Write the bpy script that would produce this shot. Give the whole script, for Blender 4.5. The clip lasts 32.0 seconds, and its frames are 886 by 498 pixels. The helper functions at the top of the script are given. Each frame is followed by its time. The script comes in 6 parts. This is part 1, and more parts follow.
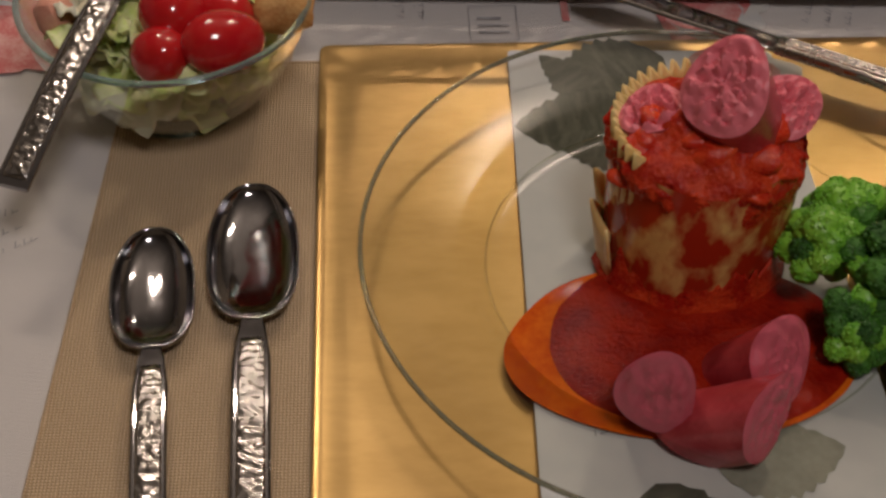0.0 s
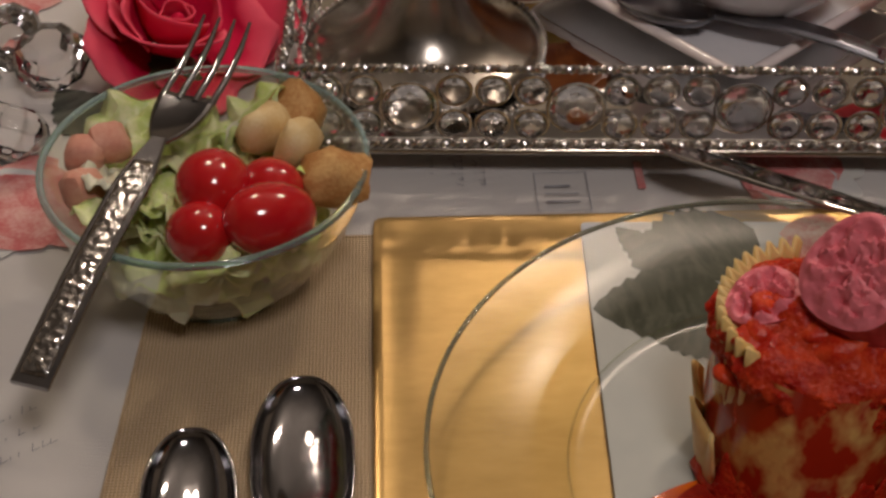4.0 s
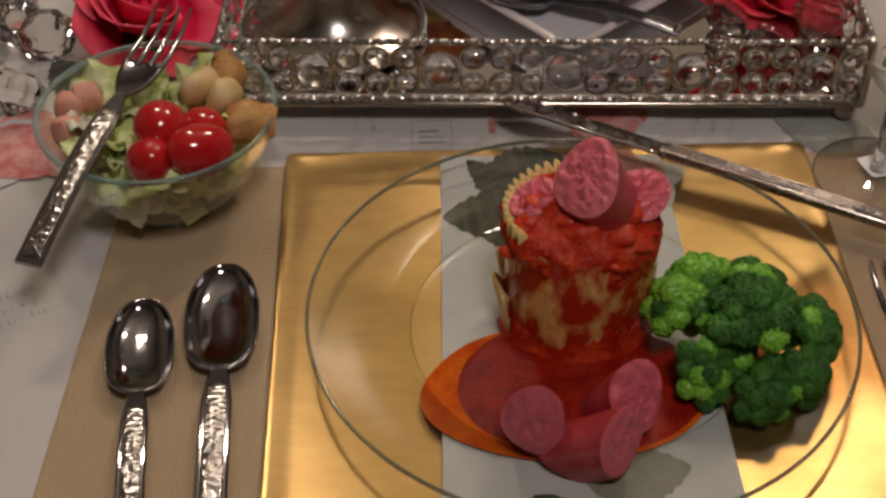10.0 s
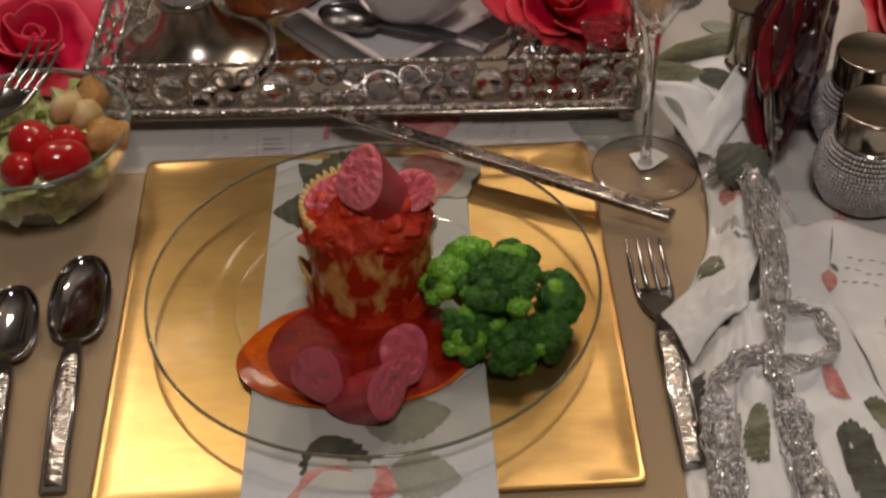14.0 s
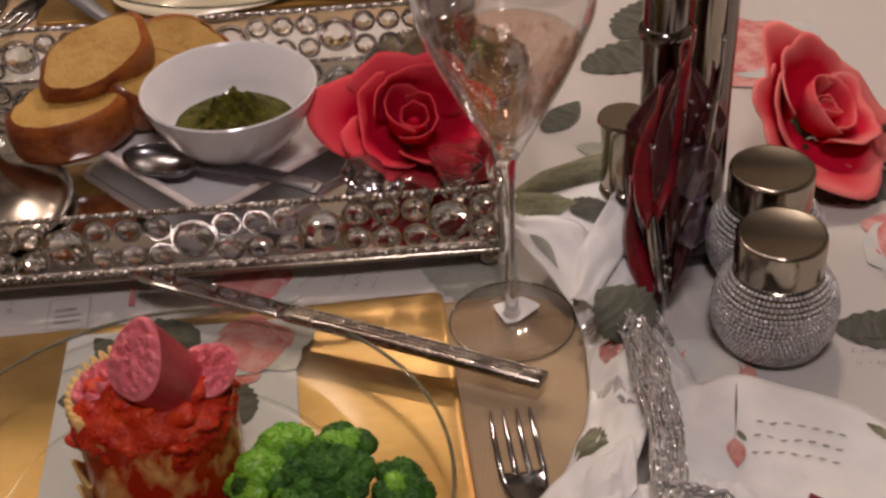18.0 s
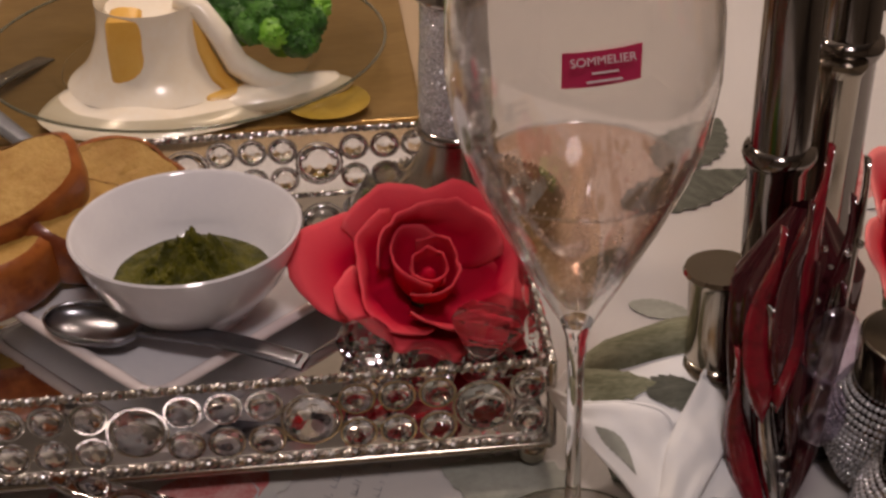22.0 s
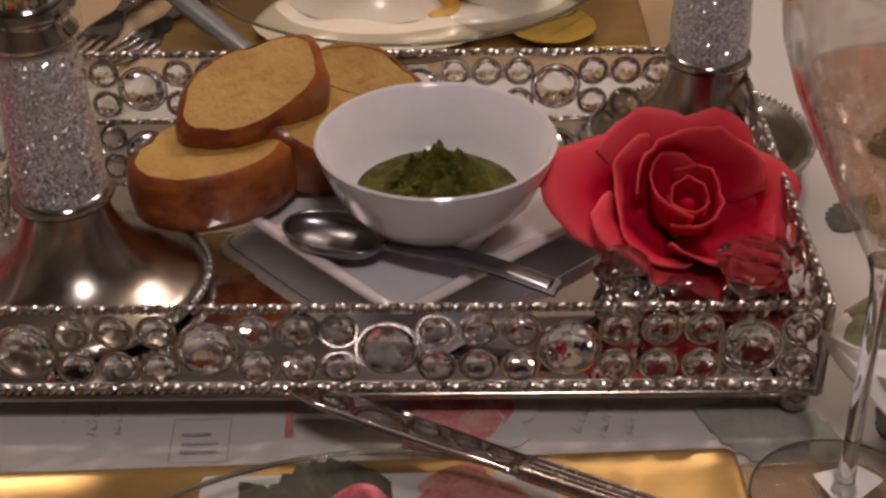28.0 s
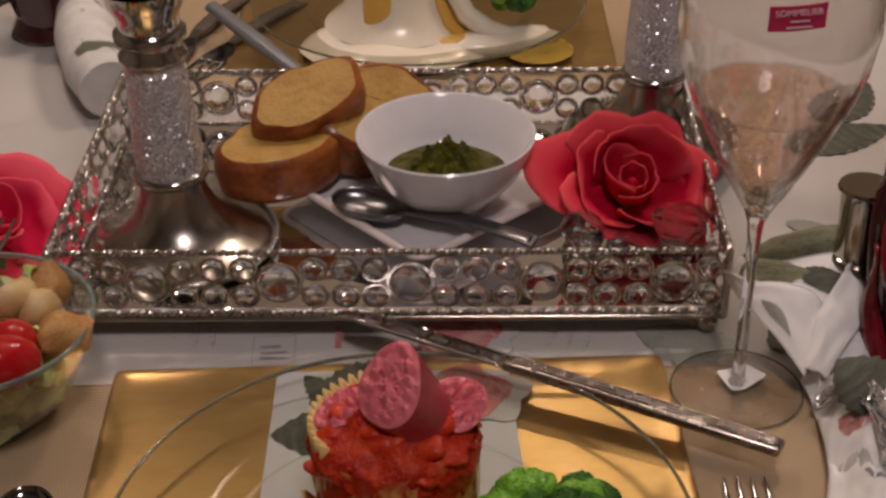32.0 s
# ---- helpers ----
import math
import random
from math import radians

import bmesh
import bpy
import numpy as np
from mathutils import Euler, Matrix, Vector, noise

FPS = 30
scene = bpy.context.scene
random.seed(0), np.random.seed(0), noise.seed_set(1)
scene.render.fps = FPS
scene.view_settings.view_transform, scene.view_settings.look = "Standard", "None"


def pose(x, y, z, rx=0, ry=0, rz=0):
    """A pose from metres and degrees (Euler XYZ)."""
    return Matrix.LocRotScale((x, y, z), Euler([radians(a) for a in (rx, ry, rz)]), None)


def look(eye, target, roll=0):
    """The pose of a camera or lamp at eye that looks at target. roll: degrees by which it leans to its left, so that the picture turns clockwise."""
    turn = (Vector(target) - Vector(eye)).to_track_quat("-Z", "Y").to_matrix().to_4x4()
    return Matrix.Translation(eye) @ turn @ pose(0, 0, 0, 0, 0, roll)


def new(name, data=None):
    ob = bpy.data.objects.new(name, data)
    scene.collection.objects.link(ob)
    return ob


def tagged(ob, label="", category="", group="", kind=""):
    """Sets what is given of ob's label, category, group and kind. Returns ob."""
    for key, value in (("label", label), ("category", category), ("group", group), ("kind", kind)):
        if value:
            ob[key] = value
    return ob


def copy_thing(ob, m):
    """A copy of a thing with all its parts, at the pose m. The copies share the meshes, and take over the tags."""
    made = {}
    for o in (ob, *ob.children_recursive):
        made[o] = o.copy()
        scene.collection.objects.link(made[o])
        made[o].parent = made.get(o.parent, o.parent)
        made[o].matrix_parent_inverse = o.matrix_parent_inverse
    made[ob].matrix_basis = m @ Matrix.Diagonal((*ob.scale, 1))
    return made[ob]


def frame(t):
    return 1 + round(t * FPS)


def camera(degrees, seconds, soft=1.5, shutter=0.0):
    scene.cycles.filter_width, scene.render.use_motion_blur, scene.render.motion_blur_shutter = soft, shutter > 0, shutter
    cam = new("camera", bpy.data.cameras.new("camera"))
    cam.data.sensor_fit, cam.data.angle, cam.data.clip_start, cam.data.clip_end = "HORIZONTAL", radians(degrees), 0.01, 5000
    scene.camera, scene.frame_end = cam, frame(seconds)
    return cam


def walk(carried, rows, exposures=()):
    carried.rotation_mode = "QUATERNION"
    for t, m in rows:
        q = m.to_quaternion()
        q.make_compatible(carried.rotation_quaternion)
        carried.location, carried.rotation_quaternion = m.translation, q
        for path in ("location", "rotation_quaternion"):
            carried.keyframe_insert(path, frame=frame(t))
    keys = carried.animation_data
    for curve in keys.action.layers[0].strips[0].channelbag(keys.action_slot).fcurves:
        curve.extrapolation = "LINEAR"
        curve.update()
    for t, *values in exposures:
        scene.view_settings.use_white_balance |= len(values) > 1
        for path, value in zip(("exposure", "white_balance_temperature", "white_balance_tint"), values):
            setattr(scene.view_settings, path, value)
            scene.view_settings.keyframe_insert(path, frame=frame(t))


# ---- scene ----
cam = camera(33.0, 32.0, soft=2.8)
ROWS = [
    (0, pose(-0.1355, -0.4561, 0.5034, 43.57, -0.90, -2.53)),
    (0.5, pose(-0.1456, -0.4351, 0.4949, 44.27, -1.11, -2.42)),
    (1, pose(-0.1524, -0.4263, 0.4912, 45.60, -1.25, -2.36)),
    (1.5, pose(-0.1527, -0.4085, 0.4816, 46.42, -1.14, -2.30)),
    (2, pose(-0.1571, -0.3993, 0.4757, 47.41, -1.13, -2.34)),
    (2.5, pose(-0.1559, -0.3882, 0.4694, 48.03, -1.05, -2.46)),
    (3, pose(-0.1553, -0.3828, 0.4668, 48.53, -0.87, -2.51)),
    (3.5, pose(-0.1569, -0.3835, 0.4643, 49.27, -0.72, -2.56)),
    (5.5, pose(-0.1361, -0.3935, 0.4551, 48.73, 1.15, -0.50)),
    (6, pose(-0.1305, -0.4026, 0.4557, 48.74, 1.06, -0.73)),
    (6.5, pose(-0.1237, -0.4223, 0.4679, 48.50, 1.02, -1.02)),
    (7, pose(-0.1173, -0.4444, 0.4831, 48.60, 0.81, -1.38)),
    (7.5, pose(-0.1112, -0.4619, 0.4940, 48.40, 0.63, -1.71)),
    (8, pose(-0.1048, -0.4818, 0.5058, 48.50, 0.42, -1.76)),
    (8.5, pose(-0.0940, -0.4932, 0.5137, 47.98, 0.34, -1.45)),
    (9, pose(-0.0953, -0.5208, 0.5416, 47.79, 0.25, -1.63)),
    (9.5, pose(-0.0902, -0.5494, 0.5677, 48.01, 0.34, -1.59)),
    (10, pose(-0.0850, -0.5902, 0.5925, 48.43, 0.35, -1.77)),
    (10.5, pose(-0.0699, -0.6099, 0.6025, 48.67, 0.47, -1.58)),
    (11, pose(-0.0566, -0.6370, 0.6216, 48.70, 0.67, -1.18)),
    (11.5, pose(-0.0372, -0.6580, 0.6355, 48.80, 0.83, -0.55)),
    (12, pose(-0.0160, -0.6724, 0.6396, 49.10, 0.95, -0.24)),
    (12.5, pose(-0.0067, -0.6915, 0.6513, 48.99, 0.85, 0.02)),
    (13, pose(0.0102, -0.7088, 0.6712, 48.70, 1.10, -0.61)),
    (13.5, pose(0.0216, -0.7137, 0.6847, 48.31, 1.22, -1.75)),
    (14, pose(0.0438, -0.7261, 0.6995, 48.24, 1.75, -2.21)),
    (14.5, pose(0.0703, -0.7216, 0.6907, 48.74, 2.15, -3.66)),
    (16.5, pose(0.0990, -0.6350, 0.6377, 50.54, 2.17, -5.86)),
    (17, pose(0.1069, -0.6106, 0.6208, 51.37, 2.69, -5.97)),
    (17.5, pose(0.1150, -0.5895, 0.6014, 52.32, 2.77, -5.83)),
    (18, pose(0.1180, -0.5725, 0.5897, 53.30, 2.82, -5.92)),
    (18.5, pose(0.1167, -0.5408, 0.5698, 54.11, 2.87, -6.28)),
    (19, pose(0.1163, -0.5090, 0.5496, 54.70, 2.92, -6.40)),
    (19.5, pose(0.1115, -0.4702, 0.5293, 55.26, 2.60, -6.59)),
    (20, pose(0.1117, -0.4498, 0.5168, 56.02, 2.64, -6.64)),
    (20.5, pose(0.1071, -0.4236, 0.4975, 57.16, 2.52, -7.04)),
    (21, pose(0.1129, -0.4024, 0.4879, 57.74, 2.80, -6.95)),
    (21.5, pose(0.1039, -0.3753, 0.4768, 58.22, 2.39, -7.62)),
    (22, pose(0.0896, -0.3645, 0.4700, 58.74, 1.51, -7.91)),
    (22.5, pose(0.0805, -0.3581, 0.4652, 58.41, 0.97, -7.42)),
    (23, pose(0.0680, -0.3575, 0.4583, 58.00, 0.41, -6.79)),
    (23.5, pose(0.0626, -0.3532, 0.4574, 57.48, 0.44, -5.92)),
    (24, pose(0.0444, -0.3465, 0.4555, 57.16, 0.32, -4.80)),
    (24.5, pose(0.0394, -0.3381, 0.4468, 57.53, 0.65, -3.89)),
    (25, pose(0.0307, -0.3312, 0.4428, 57.46, 0.36, -3.55)),
    (25.5, pose(0.0266, -0.3236, 0.4389, 57.41, 0.32, -3.18)),
    (27.5, pose(0.0183, -0.3257, 0.4359, 56.95, 0.40, -2.58)),
    (28, pose(0.0204, -0.3336, 0.4408, 56.92, 0.55, -2.37)),
    (28.5, pose(0.0162, -0.3524, 0.4467, 57.26, 0.45, -2.65)),
    (29, pose(0.0154, -0.3806, 0.4545, 57.95, 0.55, -2.59)),
    (29.5, pose(0.0117, -0.4061, 0.4636, 58.10, 0.36, -2.77)),
    (30, pose(0.0120, -0.4345, 0.4783, 57.93, 0.42, -2.46)),
    (30.5, pose(0.0113, -0.4799, 0.4944, 58.32, 0.41, -2.23)),
    (31, pose(0.0093, -0.5071, 0.5055, 58.26, 0.41, -2.27)),
    (31.5, pose(0.0132, -0.5378, 0.5245, 58.14, 0.59, -2.08)),
    (32, pose(0.0123, -0.5666, 0.5457, 57.91, 0.61, -2.02)),
]
walk(cam, ROWS, exposures=[(0, -0.06, 6350, 13), (13, -0.07, 6400, 11), (14.5, -0.10, 6400, 11), (17, 0.15, 6500, 20), (21, 0.17, 6500, 20), (24, -0.02, 6500, 20), (32, -0.05, 6500, 20)])
# ---- camera end ----
# ---- world and lights ----
world = bpy.data.worlds.new("room_air")
scene.world = world
world.use_nodes = True
world.node_tree.nodes["Background"].inputs[0].default_value = (0.75, 0.8, 0.9, 1)
world.node_tree.nodes["Background"].inputs[1].default_value = 0.05


def lamp(name, kind, m, watts, size, kelvin_rgb):
    data = bpy.data.lights.new(name, kind)
    data.energy, data.color = watts, kelvin_rgb
    if kind == "AREA":
        data.shape, data.size = "DISK", size
    else:
        data.shadow_soft_size = size
    ob = new(name, data)
    ob.matrix_world = m
    return ob


WARM = (1.0, 0.81, 0.63)
for x, y, watts in ((-0.36, 0.84, 5.2), (-0.50, 0.86, 5.2), (-0.43, 0.95, 5.2), (0.38, 0.82, 10.0), (0.52, 0.90, 11.0), (0.26, 1.44, 4.6), (0.06, 1.49, 3.4)):
    lamp("chandelier_bulb_light", "POINT", pose(x, y, 1.20), watts, 0.032, WARM)
# added soft fill from behind the camera, no fitting stands there
lamp("ceiling_lamp_light", "AREA", look((0.15, -0.75, 1.64), (0.1, 0.25, 0)), 10.8, 0.36, (1.0, 0.89, 0.83))

# ---- materials ----


def mat(name, colour, rough=0.5, metal=0.0, colour2=None, scale=40.0, mix=0.5, bump=0.0, bump_scale=None, detail=4.0,
        transmission=0.0, ior=1.45, sheen=0.0, coat=0.0, sss=0.0, rough2=None, per_object=0.0, stretch=None, dist=0.0004):
    """A principled surface whose colour wanders between two tones at two scales, with fine relief."""
    m = bpy.data.materials.new(name)
    m.use_nodes = True
    nt = m.node_tree
    n, l = nt.nodes, nt.links
    p = n["Principled BSDF"]
    p.inputs["Roughness"].default_value, p.inputs["Metallic"].default_value = rough, metal
    p.inputs["Transmission Weight"].default_value, p.inputs["IOR"].default_value = transmission, ior
    p.inputs["Sheen Weight"].default_value, p.inputs["Coat Weight"].default_value = sheen, coat
    if sss:
        p.inputs["Subsurface Weight"].default_value, p.inputs["Subsurface Scale"].default_value = sss, 0.006
        p.inputs["Subsurface Radius"].default_value = (1.0, 0.5, 0.3)
    colour2 = colour2 or tuple(c * 0.8 for c in colour)
    tc = n.new("ShaderNodeTexCoord")
    src = tc.outputs["Object"]
    if stretch:
        mp = n.new("ShaderNodeMapping")
        mp.inputs["Scale"].default_value = stretch
        l.new(src, mp.inputs[0])
        src = mp.outputs[0]
    t1, t2 = n.new("ShaderNodeTexNoise"), n.new("ShaderNodeTexNoise")
    for t, s in ((t1, scale), (t2, scale * 7)):
        t.inputs["Scale"].default_value, t.inputs["Detail"].default_value = s, detail
        l.new(src, t.inputs["Vector"])
    add = n.new("ShaderNodeMath")
    add.operation = "MULTIPLY_ADD"
    l.new(t2.outputs[0], add.inputs[0])
    add.inputs[1].default_value = 0.45
    l.new(t1.outputs[0], add.inputs[2])
    ramp = n.new("ShaderNodeValToRGB")
    ramp.color_ramp.elements[0].position, ramp.color_ramp.elements[1].position = 0.73 - 0.25 * (1.2 - mix), 0.73 + 0.25 * (1.2 - mix)
    ramp.color_ramp.elements[0].color, ramp.color_ramp.elements[1].color = (*colour, 1), (*colour2, 1)
    l.new(add.outputs[0], ramp.inputs[0])
    out = ramp.outputs[0]
    if per_object:
        oi, hsv = n.new("ShaderNodeObjectInfo"), n.new("ShaderNodeHueSaturation")
        mr = n.new("ShaderNodeMapRange")
        mr.inputs["To Min"].default_value, mr.inputs["To Max"].default_value = 1 - per_object, 1 + per_object
        l.new(oi.outputs["Random"], mr.inputs[0])
        l.new(mr.outputs[0], hsv.inputs["Value"])
        l.new(out, hsv.inputs["Color"])
        out = hsv.outputs[0]
    l.new(out, p.inputs["Base Color"])
    if rough2 is not None:
        mr = n.new("ShaderNodeMapRange")
        mr.inputs["From Min"].default_value, mr.inputs["From Max"].default_value = 0.35, 0.65
        mr.inputs["To Min"].default_value, mr.inputs["To Max"].default_value = rough, rough2
        l.new(t2.outputs[0], mr.inputs[0])
        l.new(mr.outputs[0], p.inputs["Roughness"])
    if bump:
        b, t3 = n.new("ShaderNodeBump"), n.new("ShaderNodeTexNoise")
        t3.inputs["Scale"].default_value, t3.inputs["Detail"].default_value = bump_scale or scale * 5, detail
        l.new(src, t3.inputs["Vector"])
        l.new(t3.outputs[0], b.inputs["Height"])
        b.inputs["Strength"].default_value, b.inputs["Distance"].default_value = bump, dist
        l.new(b.outputs[0], p.inputs["Normal"])
    return m


def woven(name, colour, colour2, pitch, rough=0.7, metal=0.0, depth=0.0004, gap_tone=None, sheen=0.0):
    """A plain weave: warp and weft threads from two crossed waves over soft blotches, darker in the gaps between
    threads.
    """
    m = mat(name, colour, rough, metal, colour2, scale=9.0, mix=0.3, sheen=sheen)
    nt = m.node_tree
    n, l = nt.nodes, nt.links
    p = n["Principled BSDF"]
    tc = n.new("ShaderNodeTexCoord")
    waves = []
    for axis in "XY":
        w = n.new("ShaderNodeTexWave")
        w.bands_direction = axis
        w.inputs["Scale"].default_value, w.inputs["Distortion"].default_value = 0.31 / pitch, 1.8
        w.inputs["Detail Scale"].default_value = 2.0
        l.new(tc.outputs["Object"], w.inputs["Vector"])
        waves.append(w)
    mul = n.new("ShaderNodeMath")
    mul.operation = "MULTIPLY"
    l.new(waves[0].outputs["Fac"], mul.inputs[0])
    l.new(waves[1].outputs["Fac"], mul.inputs[1])
    b = n.new("ShaderNodeBump")
    b.inputs["Distance"].default_value, b.inputs["Strength"].default_value = depth, 0.9
    l.new(mul.outputs[0], b.inputs["Height"])
    l.new(b.outputs[0], p.inputs["Normal"])
    mixer = n.new("ShaderNodeMix")
    mixer.data_type = "RGBA"
    old = p.inputs["Base Color"].links[0].from_socket
    l.new(mul.outputs[0], mixer.inputs["Factor"])
    l.new(old, mixer.inputs["B"])
    mixer.inputs["A"].default_value = (*[c * 0.45 for c in colour], 1) if gap_tone is None else (*gap_tone, 1)
    l.new(mixer.outputs["Result"], p.inputs["Base Color"])
    return m


def thin_glass(name, tint=(0.97, 0.985, 0.97), gloss=(1, 1, 1), rough=0.02, ior=1.5):
    """Thin clear glass: light goes straight through, and a Fresnel share is mirrored."""
    m = bpy.data.materials.new(name)
    m.use_nodes = True
    n, l = m.node_tree.nodes, m.node_tree.links
    n.remove(n["Principled BSDF"])
    tr, gl, lw, mx = (n.new("ShaderNodeBsdfTransparent"), n.new("ShaderNodeBsdfGlossy"), n.new("ShaderNodeLayerWeight"), n.new("ShaderNodeMixShader"))
    pw, ma = n.new("ShaderNodeMath"), n.new("ShaderNodeMath")
    tr.inputs[0].default_value, gl.inputs[0].default_value = (*tint, 1), (*gloss, 1)
    gl.inputs["Roughness"].default_value, lw.inputs[0].default_value = rough, 0.5
    pw.operation, ma.operation = "POWER", "MULTIPLY_ADD"
    pw.inputs[1].default_value = 3.0 if ior > 1.7 else 4.0
    base = ((ior - 1) / (ior + 1)) ** 2
    ma.inputs[1].default_value, ma.inputs[2].default_value = 0.9 - base, base * 1.2
    l.new(lw.outputs["Facing"], pw.inputs[0])
    l.new(pw.outputs[0], ma.inputs[0])
    l.new(ma.outputs[0], mx.inputs[0])
    l.new(tr.outputs[0], mx.inputs[1])
    l.new(gl.outputs[0], mx.inputs[2])
    l.new(mx.outputs[0], n["Material Output"].inputs[0])
    return m


def glitter(name, colour, scale, rough=0.18, tilt=0.9):
    """Metal flakes, each tilted its own way."""
    m = bpy.data.materials.new(name)
    m.use_nodes = True
    n, l = m.node_tree.nodes, m.node_tree.links
    p = n["Principled BSDF"]
    p.inputs["Metallic"].default_value, p.inputs["Roughness"].default_value = 0.55, rough
    tc, v, sub, sc, nm, geo, addv = (n.new("ShaderNodeTexCoord"), n.new("ShaderNodeTexVoronoi"), n.new("ShaderNodeVectorMath"),
                                     n.new("ShaderNodeVectorMath"), n.new("ShaderNodeVectorMath"), n.new("ShaderNodeNewGeometry"), n.new("ShaderNodeVectorMath"))
    v.inputs["Scale"].default_value = scale
    l.new(tc.outputs["Object"], v.inputs["Vector"])
    sub.operation, sc.operation, nm.operation = "SUBTRACT", "SCALE", "NORMALIZE"
    sub.inputs[1].default_value = (0.5, 0.5, 0.5)
    sc.inputs["Scale"].default_value = tilt
    l.new(v.outputs["Color"], sub.inputs[0])
    l.new(sub.outputs[0], sc.inputs[0])
    l.new(sc.outputs[0], addv.inputs[0])
    l.new(geo.outputs["Normal"], addv.inputs[1])
    l.new(addv.outputs[0], nm.inputs[0])
    l.new(nm.outputs[0], p.inputs["Normal"])
    ramp = n.new("ShaderNodeValToRGB")
    ramp.color_ramp.elements[0].color = (*[c * 0.45 for c in colour], 1)
    ramp.color_ramp.elements[1].color = (*colour, 1)
    l.new(v.outputs["Color"], ramp.inputs[0])
    l.new(ramp.outputs[0], p.inputs["Base Color"])
    return m


def tinted(name, root, edge, rough=0.55, sheen=0.2):
    """Petal cloth: dyed from one tone at the base to another at the lip, by the mesh's own attribute."""
    m = mat(name, root, rough, 0, root, sheen=sheen, bump=0.3, bump_scale=500, ior=1.22, sss=0.12)
    n, l = m.node_tree.nodes, m.node_tree.links
    at, mx = n.new("ShaderNodeAttribute"), n.new("ShaderNodeMix")
    at.attribute_name = "lip"
    mx.data_type = "RGBA"
    mx.inputs["B"].default_value = (*edge, 1)
    l.new(n["Principled BSDF"].inputs["Base Color"].links[0].from_socket, mx.inputs["A"])
    l.new(at.outputs["Fac"], mx.inputs["Factor"])
    l.new(mx.outputs["Result"], n["Principled BSDF"].inputs["Base Color"])
    return m


def stained(name, base, stain, scale, level, rough=0.35, width=0.06, seed=0.0, stretch=(1, 1, 1), bump=0.3):
    """A base colour with sharply bounded stains."""
    m = mat(name, base, rough, 0, tuple(c * 0.85 for c in base), scale=60, bump=bump, bump_scale=250)
    n, l = m.node_tree.nodes, m.node_tree.links
    tc, mp, t, r, mx = (n.new("ShaderNodeTexCoord"), n.new("ShaderNodeMapping"), n.new("ShaderNodeTexNoise"), n.new("ShaderNodeValToRGB"), n.new("ShaderNodeMix"))
    mp.inputs["Location"].default_value, mp.inputs["Scale"].default_value = (seed, seed, seed), stretch
    l.new(tc.outputs["Object"], mp.inputs[0])
    l.new(mp.outputs[0], t.inputs["Vector"])
    t.inputs["Scale"].default_value, t.inputs["Detail"].default_value = scale, 3
    r.color_ramp.elements[0].position, r.color_ramp.elements[1].position = level - width, level + width
    l.new(t.outputs[0], r.inputs[0])
    mx.data_type = "RGBA"
    l.new(n["Principled BSDF"].inputs["Base Color"].links[0].from_socket, mx.inputs["A"])
    mx.inputs["B"].default_value = (*stain, 1)
    l.new(r.outputs[0], mx.inputs["Factor"])
    l.new(mx.outputs["Result"], n["Principled BSDF"].inputs["Base Color"])
    return m


